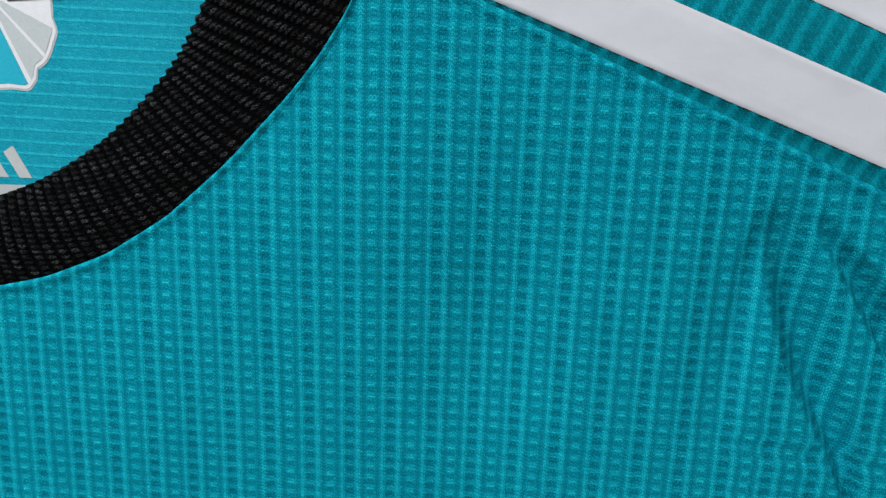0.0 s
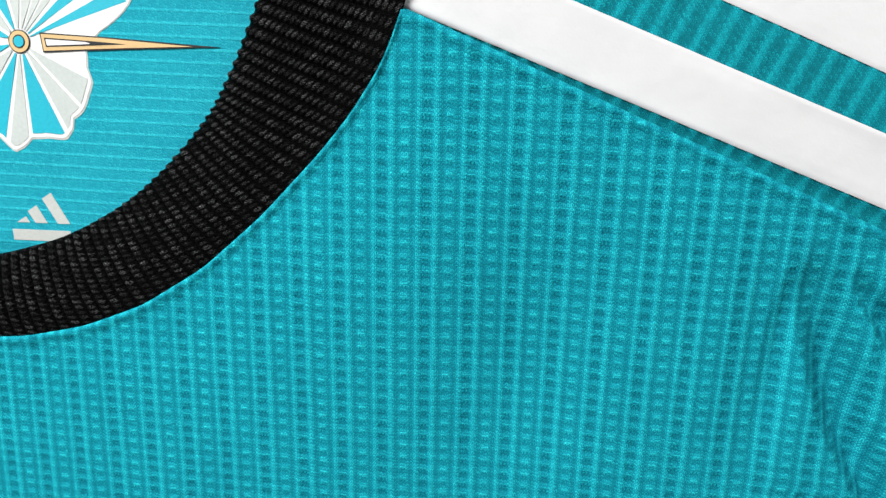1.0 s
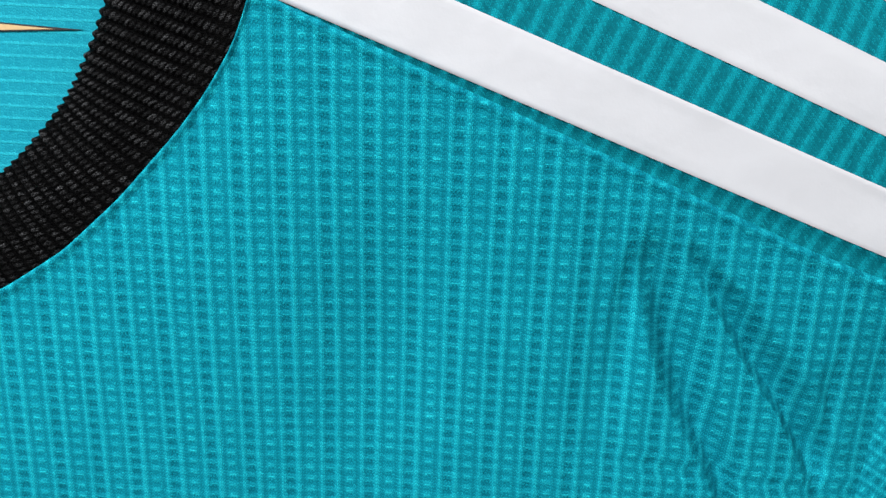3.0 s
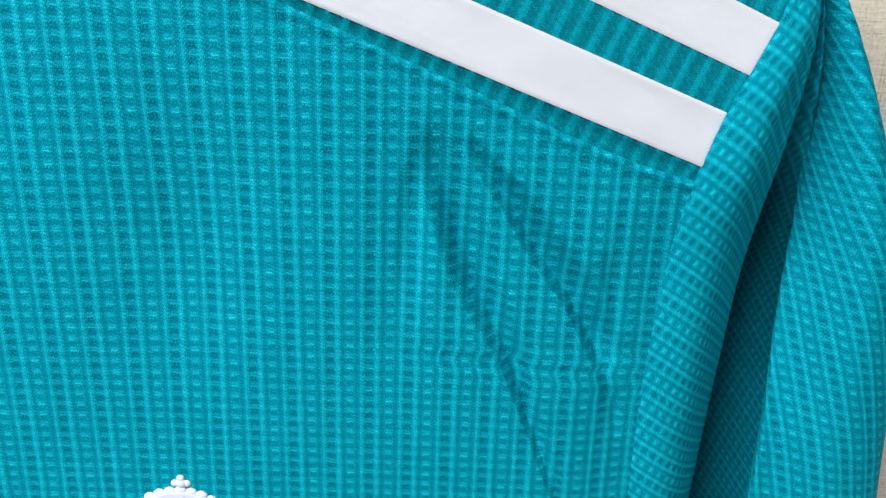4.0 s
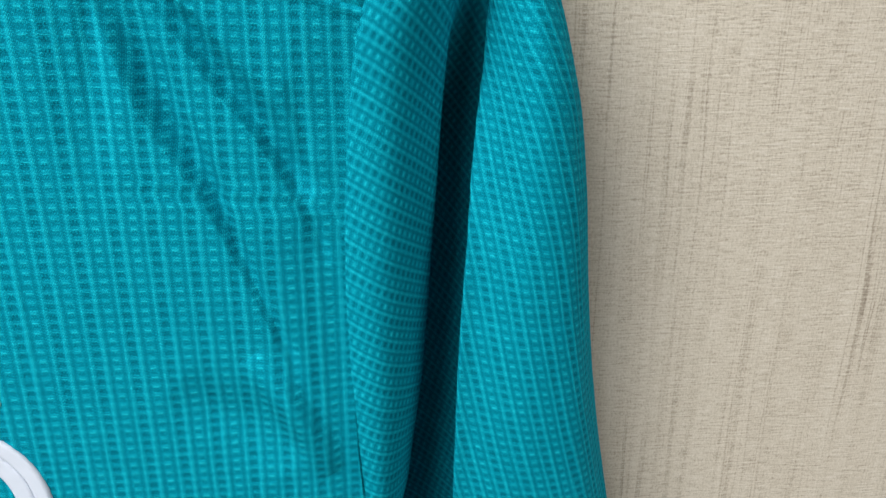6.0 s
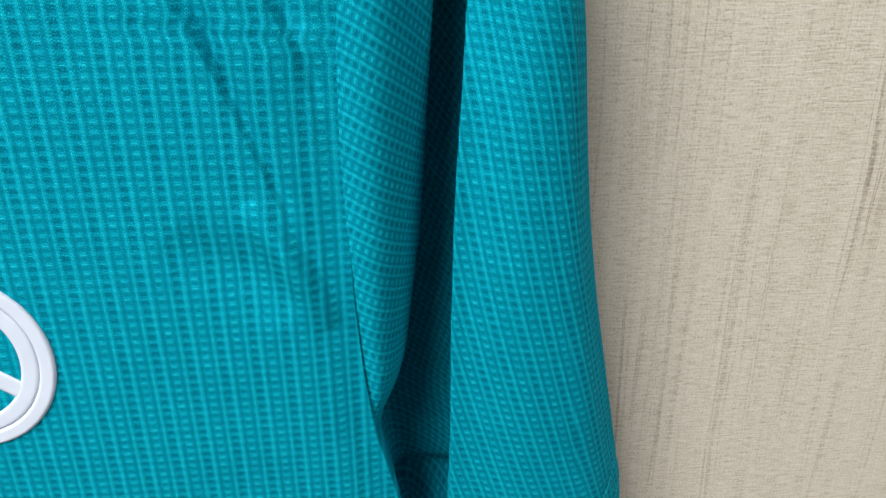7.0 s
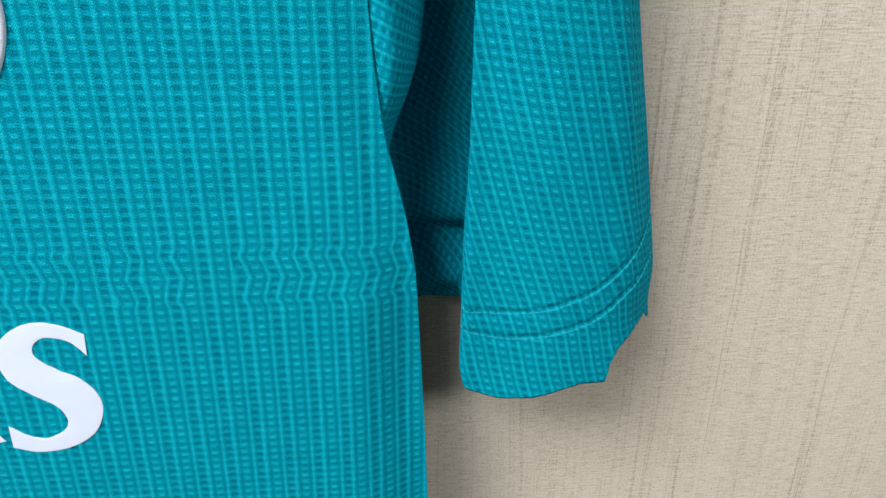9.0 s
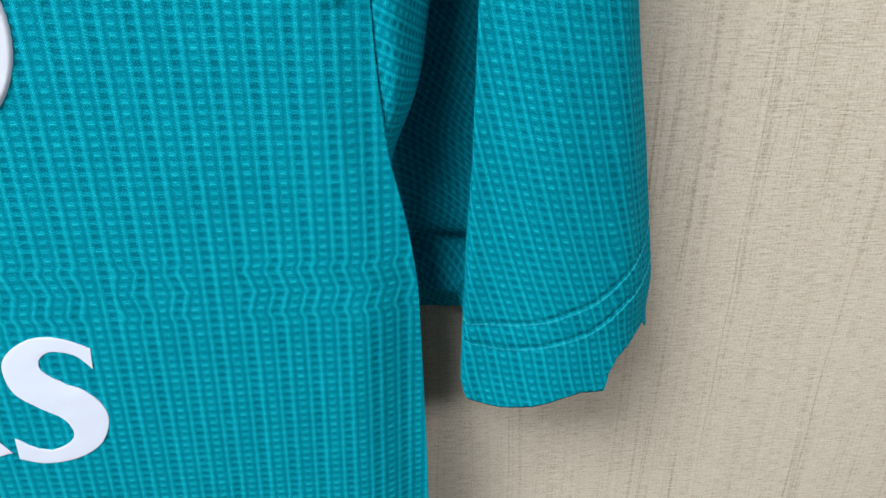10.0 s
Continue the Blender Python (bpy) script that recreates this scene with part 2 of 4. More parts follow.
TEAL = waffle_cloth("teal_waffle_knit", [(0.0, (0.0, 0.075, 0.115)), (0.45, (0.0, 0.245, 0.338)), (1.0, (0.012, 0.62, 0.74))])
YOKE_TEAL = plain_knit("teal_rib_knit", (0.0, 0.058, 0.085), (0.0, 0.35, 0.445), 5.7, False, 0.26, 0.62)
NECK_TEAL = plain_knit("teal_back_knit", (0.0, 0.185, 0.285), (0.02, 0.48, 0.60), 4.75, True, 0.10, 0.46)
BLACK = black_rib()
WHITE = film_white("white_film", (0.555, 0.57, 0.62))
PRESSED = film_white("white_pressed_film", (0.61, 0.67, 0.79))
CREST = film_white("white_raised_rubber", (0.57, 0.615, 0.70), 0.65)
INK_WHITE = print_ink("white_ink", (0.63, 0.65, 0.69))
INK_GREY = print_ink("grey_ink", (0.44, 0.49, 0.51), 0.08)
INK_TEAL = print_ink("teal_ink", (0.0, 0.36, 0.50), 0.06)
INK_GOLD = print_ink("gold_ink", (0.55, 0.385, 0.20))
INK_BLACK = print_ink("black_ink", (0.012, 0.014, 0.018))
INK_SILVER = print_ink("silver_grey_ink", (0.42, 0.45, 0.46))
THREAD = print_ink("teal_thread", (0.005, 0.33, 0.40))
WALL = vinyl_wood()
PAINT = painted("pale_wall_paint", (0.48, 0.47, 0.455))
FLOORING = painted("grey_floor_covering", (0.13, 0.12, 0.11))


# ---- mesh helpers ----
def finish(name, mesh, mat, parent=None, label="", smooth=True):
    mesh.materials.append(mat)
    if smooth:
        mesh.polygons.foreach_set("use_smooth", np.ones(len(mesh.polygons), dtype=bool))
    mesh.update()
    ob = new(name, mesh)
    if parent is not None:
        ob.parent = parent
    return tagged(ob, label)


def part(name, bm, mat, parent, label="", smooth=True):
    mesh = bpy.data.meshes.new(name)
    bm.to_mesh(mesh)
    bm.free()
    return finish(name, mesh, mat, parent, label, smooth)


def sheet(name, x, y, z, u, v, mat, parent=None, label="", flip=False):
    """A cloth sheet from arrays in millimetres, rows by columns, with its cloth coordinates u and v."""
    rows, cols = x.shape
    co = np.stack([x, y, z], -1).reshape(-1, 3) / 1000.0
    i = np.arange(rows * cols).reshape(rows, cols)
    quads = np.stack([i[:-1, :-1], i[1:, :-1], i[1:, 1:], i[:-1, 1:]], -1).reshape(-1, 4)
    if flip:
        quads = quads[:, ::-1]
    mesh = bpy.data.meshes.new(name)
    mesh.vertices.add(len(co))
    mesh.vertices.foreach_set("co", co.ravel().astype(np.float32))
    mesh.loops.add(quads.size)
    mesh.loops.foreach_set("vertex_index", quads.ravel().astype(np.int32))
    mesh.polygons.add(len(quads))
    mesh.polygons.foreach_set("loop_start", np.arange(0, quads.size, 4, dtype=np.int32))
    layer = mesh.uv_layers.new(name="cloth")
    uv = np.stack([u, v], -1).reshape(-1, 2)[quads.ravel()]
    layer.data.foreach_set("uv", uv.ravel().astype(np.float32))
    mesh.update(calc_edges=True)
    return finish(name, mesh, mat, parent, label)


def smoothed(points, sigma=9.0):
    """A smooth curve, value against key, through a few (key, value) pairs in mm."""
    points = sorted(points)
    keys, values = np.array([p[0] for p in points], float), np.array([p[1] for p in points], float)
    grid = np.arange(keys[0] - 60, keys[-1] + 60, 1.0)
    line = np.interp(grid, keys, values)
    line = np.where(grid < keys[0], values[0] + (grid - keys[0]) * (values[1] - values[0]) / (keys[1] - keys[0]), line)
    line = np.where(grid > keys[-1], values[-1] + (grid - keys[-1]) * (values[-1] - values[-2]) / (keys[-1] - keys[-2]), line)
    reach = int(4 * sigma)
    kern = np.exp(-0.5 * (np.arange(-reach, reach + 1) / sigma) ** 2)
    soft = np.convolve(np.pad(line, reach, mode="edge"), kern / kern.sum(), "valid")
    return lambda k: np.interp(k, grid, soft)


def to_line(x, z, pts):
    """Distance of each (x, z) from a polyline, which side it lies on, and how far along (0 to 1)."""
    best, side, along = np.full(x.shape, 1e9), np.zeros(x.shape), np.zeros(x.shape)
    n = len(pts) - 1
    for k in range(n):
        (ax, az), (bx, bz) = pts[k], pts[k + 1]
        dx, dz = bx - ax, bz - az
        f = np.clip(((x - ax) * dx + (z - az) * dz) / (dx * dx + dz * dz), 0, 1)
        px, pz = ax + f * dx, az + f * dz
        d = np.hypot(x - px, z - pz)
        near = d < best
        best = np.where(near, d, best)
        side = np.where(near, np.sign((x - px) * -dz + (z - pz) * dx), side)
        along = np.where(near, (k + f) / n, along)
    return best, side, along


def bell(d, w):
    return np.exp(-((d / w) ** 2))


def ease(a, lo, hi):
    f = np.clip((a - lo) / (hi - lo), 0, 1)
    return f * f * (3 - 2 * f)


def relief(u, v):
    """Height of the waffle knit above its ground: ribs, sunk strips, pits and ticks."""
    side, q = np.mod(u / PITCH_U, 1) - 0.5, np.mod(v / PITCH_V, 1)
    p = np.abs(side)
    deep = 1 - ease(p, 0.06, 0.14)
    pale = ease(p, 0.37, 0.45)
    rib = ease(side, 0.10, 0.18) * (1 - ease(side, 0.21, 0.29)) + 0.75 * ease(side, -0.28, -0.20) * (1 - ease(side, -0.18, -0.10))
    pit = ease(q, 0.02, 0.34) * (1 - ease(q, 0.52, 0.80))
    tick = ease(q, 0.68, 0.82) * (1 - ease(q, 0.88, 1.0))
    return 0.32 * rib * (1 - 0.2 * pit) - deep * (0.06 + 0.24 * pit - 0.08 * tick) + pale * (0.12 - 0.22 * pit + 0.08 * tick)


# ---- the room ----
def box(name, x0, y0, z0, x1, y1, z1, mat, label="", category=""):
    bm = bmesh.new()
    bmesh.ops.create_cube(bm, size=1.0)
    for v in bm.verts:
        v.co = Vector(((x0 + x1) / 2 + v.co.x * (x1 - x0), (y0 + y1) / 2 + v.co.y * (y1 - y0), (z0 + z1) / 2 + v.co.z * (z1 - z0)))
    bmesh.ops.bevel(bm, geom=bm.edges[:], offset=0.004, segments=1, affect="EDGES")
    return tagged(part(name, bm, mat, None, "", False), label, category, kind="structure")


WALL_Y = 0.0435
X0, X1, Y0, Y1 = -3.6, 3.4, -6.0, WALL_Y + 0.12
box("wall_north", X0, WALL_Y, 0.0, X1, Y1, 2.42, WALL, "beige wood-print wall covering with a pressed linen weave", "wall")
box("wall_south", X0, Y0 - 0.12, 0.0, X1, Y0, 2.42, PAINT, "plain painted wall", "wall")
box("wall_west", X0 - 0.12, Y0 - 0.12, 0.0, X0, Y1, 2.42, PAINT, "plain painted wall", "wall")
box("wall_east", X1, Y0 - 0.12, 0.0, X1 + 0.12, Y1, 2.42, PAINT, "plain painted wall", "wall")
box("floor", X0 - 0.12, Y0 - 0.12, -0.1, X1 + 0.12, Y1, 0.0, FLOORING, "plain grey floor", "floor")
box("ceiling", X0 - 0.12, Y0 - 0.12, 2.42, X1 + 0.12, Y1, 2.52, PAINT, "plain painted ceiling", "ceiling")

# ---- the jersey ----
CENTRE = -412.0  # the jersey's middle line, mm
jersey = tagged(new("jersey"), "teal waffle-knit football jersey, black collar, white stripes, hung on wall", "jersey")
jersey.location, jersey.scale = (0.0, 0.0, 0.832), (0.62, 0.62, 0.62)  # the jersey is drawn in units of 0.62 mm

# the line of the lowest shoulder stripe, the shoulder seam and the armhole
stripe_z = lambda x: 1400.0 - 0.398 * x
seam_d = smoothed([(-260, -2.2), (-234, -2.4), (-203, -3.6), (-164, -5.2), (-125, -6.4), (-87, -7.8), (-47, -9.6), (-20, -9), (0, -6.5)], 6)
arm_x = smoothed([(1500, 44), (1474, 35), (1447, 22.8), (1430, 13.4), (1417.6, 6.6), (1399.6, 0.2), (1382, -5.4), (1360, -8.5), (1336, -10.8),
                  (1310, -13), (1280, -14), (1240, -14.6), (1200, -14.6), (1164, -12.8), (1122, -8.6), (1090, -0.8), (1058, 4.2), (1010, 6.2),
                  (954, 8.2), (897, 9.4), (760, 12)], 7)
arm_y = smoothed([(1500, 34), (1474, 20), (1460, 12), (1447, 6), (1430, 3), (1400, 1), (1380, 3), (1360, 5), (1300, 6), (1200, 8), (1164, 9),
                  (1122, 10), (1090, 11), (1058, 12), (954, 13), (760, 14)], 7)
collar_z = smoothed([(-412, 1368.4), (-403, 1369), (-382, 1370.5), (-357, 1376), (-333, 1385.5), (-309, 1400.5), (-286, 1420.5), (-264, 1443.5),
                     (-253, 1457), (-242, 1474), (-236, 1489), (-233, 1500)], 2.5)


def edge_turn(z):
    """How broadly the front turns back at the armhole, mm."""
    return 30 + 12 * ease(z, 1180, 1290) + 18 * (1 - ease(z, 970, 1080))


def edge_y(z):
    """How far back the front lies at the armhole, mm."""
    return arm_y(z) * (0.55 + 0.45 * ease(z, 1170, 1290) + 0.5 * (1 - ease(z, 970, 1080)))


def folds(x, z):
    """How far the front hangs back from its plane, in mm: creases, dents and ripples."""
    y = 1.2 * np.sin(x / 61.0 + 0.4) * np.cos(z / 83.0)
    # the long crease: a broad shaded step above, a fine sharp one below
    d, s, a = to_line(x, z, [(-103, 1421), (-100, 1404), (-95, 1381), (-85, 1352), (-70, 1324), (-60, 1297), (-51, 1272), (-44, 1252), (-38, 1234)])
    w = d * s / ((1 - 0.62 * ease(a, 0.30, 0.62)) * (0.75 + 0.25 * ease(a, 0, 0.25)))
    y += 10.0 * ease(a, 0, 0.32) * (1 - 0.74 * ease(a, 0.35, 0.75)) * (1 - ease(a, 0.84, 1)) * ease(w, -5, 4) * (1 - ease(w, 5, 19))
    # the sharp crease beside it
    d2, s2, a2 = to_line(x, z, [(-88, 1411), (-81, 1398), (-73, 1387), (-60, 1366), (-47, 1348), (-37, 1330), (-30, 1312)])
    w2, grown = d2 * s2, ease(a2, 0.08, 0.6)
    back2 = np.clip((w2 - 2) / (5 + 8 * grown), 0, 1)
    y += (3.8 + 4.4 * grown) * ease(a2, 0.0, 0.16) * (1 - ease(a2, 0.78, 1)) * ease(w2, -2.4, 2.2) * (1 - back2 * back2 * (3 - 2 * back2))
    d3, _, a3 = to_line(x, z, [(-34, 1368), (-30, 1352), (-25, 1336)])
    y += 2.2 * np.sin(np.pi * a3) * bell(d3, 3.0)
    d3, _, a3 = to_line(x, z, [(-31, 1318), (-26, 1303), (-22, 1290)])
    y += 2.4 * np.sin(np.pi * a3) * bell(d3, 3.0)
    # a raised pucker below, with a soft trough beside it
    d4, s4, a4 = to_line(x, z, [(-57, 1252), (-48, 1237), (-41, 1224), (-33, 1208), (-24, 1188)])
    w4 = d4 * s4
    y -= 6.0 * np.sin(np.pi * a4) ** 0.7 * (ease(w4, -13, 0) * (1 - ease(w4, 0, 8)))
    d5, _, a5 = to_line(x, z, [(-92, 1238), (-66, 1218), (-46, 1190)])
    y += 4.0 * np.sin(np.pi * a5) * bell(d5, 13.0)
    d6, s6, a6 = to_line(x, z, [(-104, 1412), (-107, 1391), (-111, 1337)])
    w6 = d6 * s6
    y += 2.4 * np.sin(np.pi * a6) * ease(w6, -4, 2) * (1 - ease(w6, 3, 14))
    # the level crease where the jersey was folded
    zc = 1326 - 0.115 * (x + 104)
    y += 0.45 * bell(z - zc, 3.0) * ease(x, -120, -80) + 0.5 * bell(z - zc - 9, 4.0) * ease(x, -80, -40)
    # soft dents
    y += 5.0 * bell(x + 190, 26) * bell(z - 1368, 50)
    y -= 1.5 * bell(x + 255, 30) * bell(z - 1390, 60)
    y += 2.4 * bell(x + 112, 9) * bell(z - 1370, 45)
    return y


def knit_at(x, z):
    """Cloth coordinates on the front: ribs lean a little, and twist in the pressed bands."""
    u = x - 0.013 * (z - 1250) + 205.5 + 1.1 * np.sin(x / 57.0) * np.sin(z / 73.0)
    zc = 1326 - 0.115 * (x + 104)
    u = u + 1.1 * bell(z - zc, 7.0) * np.cos((z - zc) / 2.6) * ease(x, -115, -90)
    mid = 1059.5 - 0.02 * (x + 80)
    turn = (z - mid) * 2 * np.pi / 22.0
    wave = np.cos(turn) + 0.15 * np.cos(3 * turn)
    for x0, x1, way in ((-80, 30, 1.0), (-300, -150, 1.0), (-135, -100, np.tanh((x + 117.5) / 5.0))):
        window = ease(x, x0 - 2, x0 + 2) * (1 - ease(x, x1 - 2, x1 + 2)) * (1 - ease(np.abs(z - mid), 13, 17))
        u = u - 1.35 * way * wave * window
    return u, 1.045 * z - 4.0 * np.logaddexp(0.0, (z - 1350) / 35.0) + 0.02 * x


def front_panel():
    cols = np.r_[np.linspace(0.0, 1.0, 740), 1.0 + np.linspace(0.012, 0.05, 6)]
    rows = np.r_[np.linspace(0.0, 0.76, 960, endpoint=False), np.linspace(0.76, 1.0, 80)]
    f = cols[None, :] * np.ones((len(rows), 1))
    bottom = 770.0
    x = CENTRE + f * (0 - CENTRE)
    z = np.full_like(x, 1380.0)
    for _ in range(14):
        edge = arm_x(z)
        inner = np.minimum(f, 1.0)
        x = CENTRE + inner * (edge - CENTRE)
        top = np.minimum(np.where(x < -233, collar_z(np.minimum(x, -233.0)), 1600.0), stripe_z(x) + seam_d(np.maximum(x, -240.0)))
        z = 0.5 * z + 0.5 * (top + (bottom - top) * rows[:, None])
    edge = arm_x(z)
    inner = np.minimum(f, 1.0)
    x = CENTRE + inner * (edge - CENTRE)
    reach = edge - x
    back = edge_y(z) * (1 - ease(reach, 0, edge_turn(z))) ** 1.6
    y = back + folds(x, z) * ease(reach, 0, 14)
    u, v = knit_at(x, z)
    y = y - relief(u, v) * ease(top - z, 0.5, 6.0) * ease(reach, 0.0, 9.0) - 1.6
    # the folded lip along the shoulder seam and the collar
    y = y - 0.9 * bell(top - z - 2.0, 2.2)
    y = y + 1.6 * (1 - ease(top - z, 0.0, 1.2))
    turn = np.maximum(f - 1.0, 0) / 0.05
    x = x - 3.0 * turn**2
    y = y + 30 * turn
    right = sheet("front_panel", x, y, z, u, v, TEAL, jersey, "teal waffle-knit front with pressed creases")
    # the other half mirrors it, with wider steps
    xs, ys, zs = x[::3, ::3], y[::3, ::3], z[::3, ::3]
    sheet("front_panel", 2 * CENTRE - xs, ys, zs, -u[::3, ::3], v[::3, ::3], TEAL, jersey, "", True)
    return right


def back_panel():
    xs, zs = np.linspace(-1.0, 1.0, 200), np.linspace(1556.0, 770.0, 300)
    f, z = np.meshgrid(xs, zs)
    half = np.where(z > 1450, 190 + 0 * z, 0) + np.where(z <= 1450, arm_x(np.minimum(z, 1450)) - CENTRE - 12, 0)
    x = CENTRE + f * half
    y = back_y(x.ravel(), z.ravel()).reshape(x.shape)
    return sheet("back_panel", x, y, z, x, z + 0.03 * x, NECK_TEAL, jersey, "inside of the teal back with fine level ribs", False)


def back_y(x, z):
    """Depth of the plain back, mm."""
    x, z = np.atleast_1d(np.array(x, float)), np.atleast_1d(np.array(z, float))
    f = (x - CENTRE) / 190.0
    y = 66 - 40 * ease(z, 1300, 1405) + 3 * ease(z, 1440, 1556) + 3 * f**2
    return y + 0.7 * np.sin(x / 37.0) * np.sin(z / 51.0)


def yoke_y(d):
    return np.interp(d, [-30, -5, -1.5, 36, 60, 78, 86, 92, 95, 97], [3.0, 2.6, 1.0, 3.0, 6.0, 12.0, 18.0, 26.0, 34.0, 44.0])


def yoke(side):
    across, along = 260, 120
    dd = np.r_[np.linspace(-26, 80, 80), np.linspace(81, 97, 34), 96, 94, 90, 84, 76, 66]
    f, d = np.meshgrid(np.linspace(0, 1, across), dd)
    end = 0.1 + 0.3 * d + 0.0016 * d * d
    x = -252 + f * (end + 4 * ease(d, 2, 12) - 8 * (1 - ease(d, -12, -6)) + 252)
    y = yoke_y(d)
    turned = np.arange(len(dd)) >= 114
    y[turned] = (46 + 3.5 * np.arange(turned.sum()))[:, None]
    z = stripe_z(x) + d
    u = x * 0.93 - d * 0.37
    rib = np.mod(u / 5.7, 1)
    y = y - 0.38 * ease(rib, 0.05, 0.3) * (1 - ease(rib, 0.35, 0.6)) + 0.8 * np.sin(x / 47.0) * ease(d, 0, 50)
    if side < 0:
        x = 2 * CENTRE - x
    return sheet("yoke", x, y, z, u, d + 0.37 * x, YOKE_TEAL, jersey, "darker teal rib-knit shoulder yoke", side < 0)


def stripe(side, lower, upper, parent):
    """A white film stripe on the yoke: lower and upper give the offset from the stripe line as (at x = 0, slope)."""
    f, g = np.meshgrid(np.linspace(0, 1, 150), np.linspace(0, 1, 26))
    lo = lambda x: lower[0] + lower[1] * x
    up = lambda x: upper[0] + upper[1] * x
    x = -246 + f * 260
    for _ in range(6):
        d = lo(x) + g * (up(x) - lo(x))
        x = -246 + f * (0.1 + 0.3 * d + 0.0016 * d * d + 246)
    d = lo(x) + g * (up(x) - lo(x))
    rim = np.minimum(np.minimum(g, 1 - g) * 22, (1 - f) * 250)
    y = yoke_y(d) - 0.45 * ease(rim, -0.2, 0.4) + 0.8 * np.sin(x / 47.0) * ease(d, 0, 50)
    y = y + (0.16 * np.sin(x / 13.0 + d / 7.0) + 0.22 * np.sin(x / 29.0 - d / 11.0 + 1.0) * np.sin(x / 17.0)) * ease(rim, 1, 5) - 0.32
    z = stripe_z(x) + d
    if side < 0:
        x = 2 * CENTRE - x
    return sheet("stripe", x, y, z, x, d, WHITE, parent, "white heat-pressed stripe", side < 0)


def collar():
    """A ribbed band round the neck: outer and inner rims with their depth, right half from the middle front to the middle back."""
    outer = [(-412, 1367.5, -1), (-382, 1369.7, -1), (-357, 1375.2, -1), (-333, 1384.7, -1), (-309, 1399.8, -1), (-285.5, 1420.3, -1), (-263.5, 1443.5, -1),
             (-252.5, 1456.8, -1), (-242, 1473.8, -1), (-234, 1493, -1), (-231, 1507, 1), (-230, 1530, 12), (-240, 1550, 34), (-290, 1556, 50), (-412, 1545, 56)]
    inner = [(-412, 1396.5, 8), (-383, 1402, 8), (-358, 1411.6, 8), (-333, 1427.5, 8), (-309, 1451.5, 8), (-297, 1470.8, 8), (-287.2, 1492, 8),
             (-281.5, 1505.5, 9), (-277, 1520, 11), (-274, 1532, 15), (-275, 1542, 22), (-283, 1549, 31), (-300, 1551, 39), (-340, 1547, 44), (-412, 1538, 47)]

    def run(points):
        p = np.array(points, float)
        t = np.linspace(0, len(p) - 1.0001, 900)
        i, f = t.astype(int), (t % 1)[:, None]
        q = np.vstack([2 * p[0] - p[1], p, 2 * p[-1] - p[-2]])
        q[0] = p[1] * [-1, 1, 1] + [2 * CENTRE, 0, 0]
        q[-1] = p[-2] * [-1, 1, 1] + [2 * CENTRE, 0, 0]
        a, b, c, d = q[i], q[i + 1], q[i + 2], q[i + 3]
        return 0.5 * (2 * b + (c - a) * f + (2 * a - 5 * b + 4 * c - d) * f**2 + (3 * b - a - 3 * c + d) * f**3)

    o, n = run(outer)[:, [0, 2, 1]], run(inner)[:, [0, 2, 1]]
    near = np.argmin(((o[:, None, :] - n[None, :, :]) ** 2 * [1, 0.3, 1]).sum(-1), axis=1).astype(float)
    near[0], near[-1] = 0, len(n) - 1
    near = np.maximum.accumulate(near)
    wide_k = np.ones(61) / 61
    near = np.convolve(np.pad(near, 30, mode="reflect", reflect_type="odd"), wide_k, "valid")
    n = np.stack([np.interp(near, np.arange(len(n)), c) for c in n.T], 1)
    mid = (o + n) / 2
    s = np.r_[0, np.cumsum(np.linalg.norm(np.diff(mid, axis=0), axis=1))]
    even = np.linspace(0, s[-1], 1200)
    o, n = (np.stack([np.interp(even, s, c) for c in a.T], 1) for a in (o, n))
    w = np.r_[np.linspace(0, 1, 100), 1.03, 1.03, 0.95, 0.8, 0.5, 0.2]
    lift = np.where(w <= 1, 1, 0)
    W = w[None, :, None]
    pos = o[:, None, :] * (1 - W) + n[:, None, :] * W
    wide = np.linalg.norm(n - o, axis=1)[:, None]
    across = w[None, :] * wide
    S = even[:, None] + 0.08 * across
    turn = S / RIB
    rib = np.abs(np.sin(np.pi * turn))
    body = np.sin(np.pi * np.clip(w, 0, 1)) ** 0.6
    edge = ease(w[None, :], 0.04, 0.36)
    loops = np.abs(np.sin(np.pi * (across / LOOP + 0.618 * np.floor(turn) + 0.5 * (np.mod(turn, 1) - 0.5)))) ** 0.8
    h = 2.6 * body[None, :] + (1.1 * rib * (0.25 + 0.75 * edge) + 1.0 * loops * rib * (0.4 + 0.6 * edge)) * lift[None, :] * ease(w[None, :], 0, 0.06)
    rim = (n - o)[:, None, :] / wide[:, :, None]
    pos = pos + rim * (0.9 * rib * ease(w[None, :], 0.85, 1.0) * lift[None, :])[:, :, None]
    pos[:, :, 1] -= h * lift[None, :]
    behind = np.r_[np.zeros(100), 1.5, 3.0, 4.5, 5.0, 5.0, 4.0]
    pos[:, :, 1] += behind[None, :]
    u, v = S * np.ones_like(across), across * np.ones_like(S)
    x, y, z = pos[:, :, 0], pos[:, :, 1] - 0.6, pos[:, :, 2]
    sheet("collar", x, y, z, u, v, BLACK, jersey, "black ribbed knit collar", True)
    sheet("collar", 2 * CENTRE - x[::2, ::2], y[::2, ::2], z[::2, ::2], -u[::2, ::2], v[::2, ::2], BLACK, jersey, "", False)


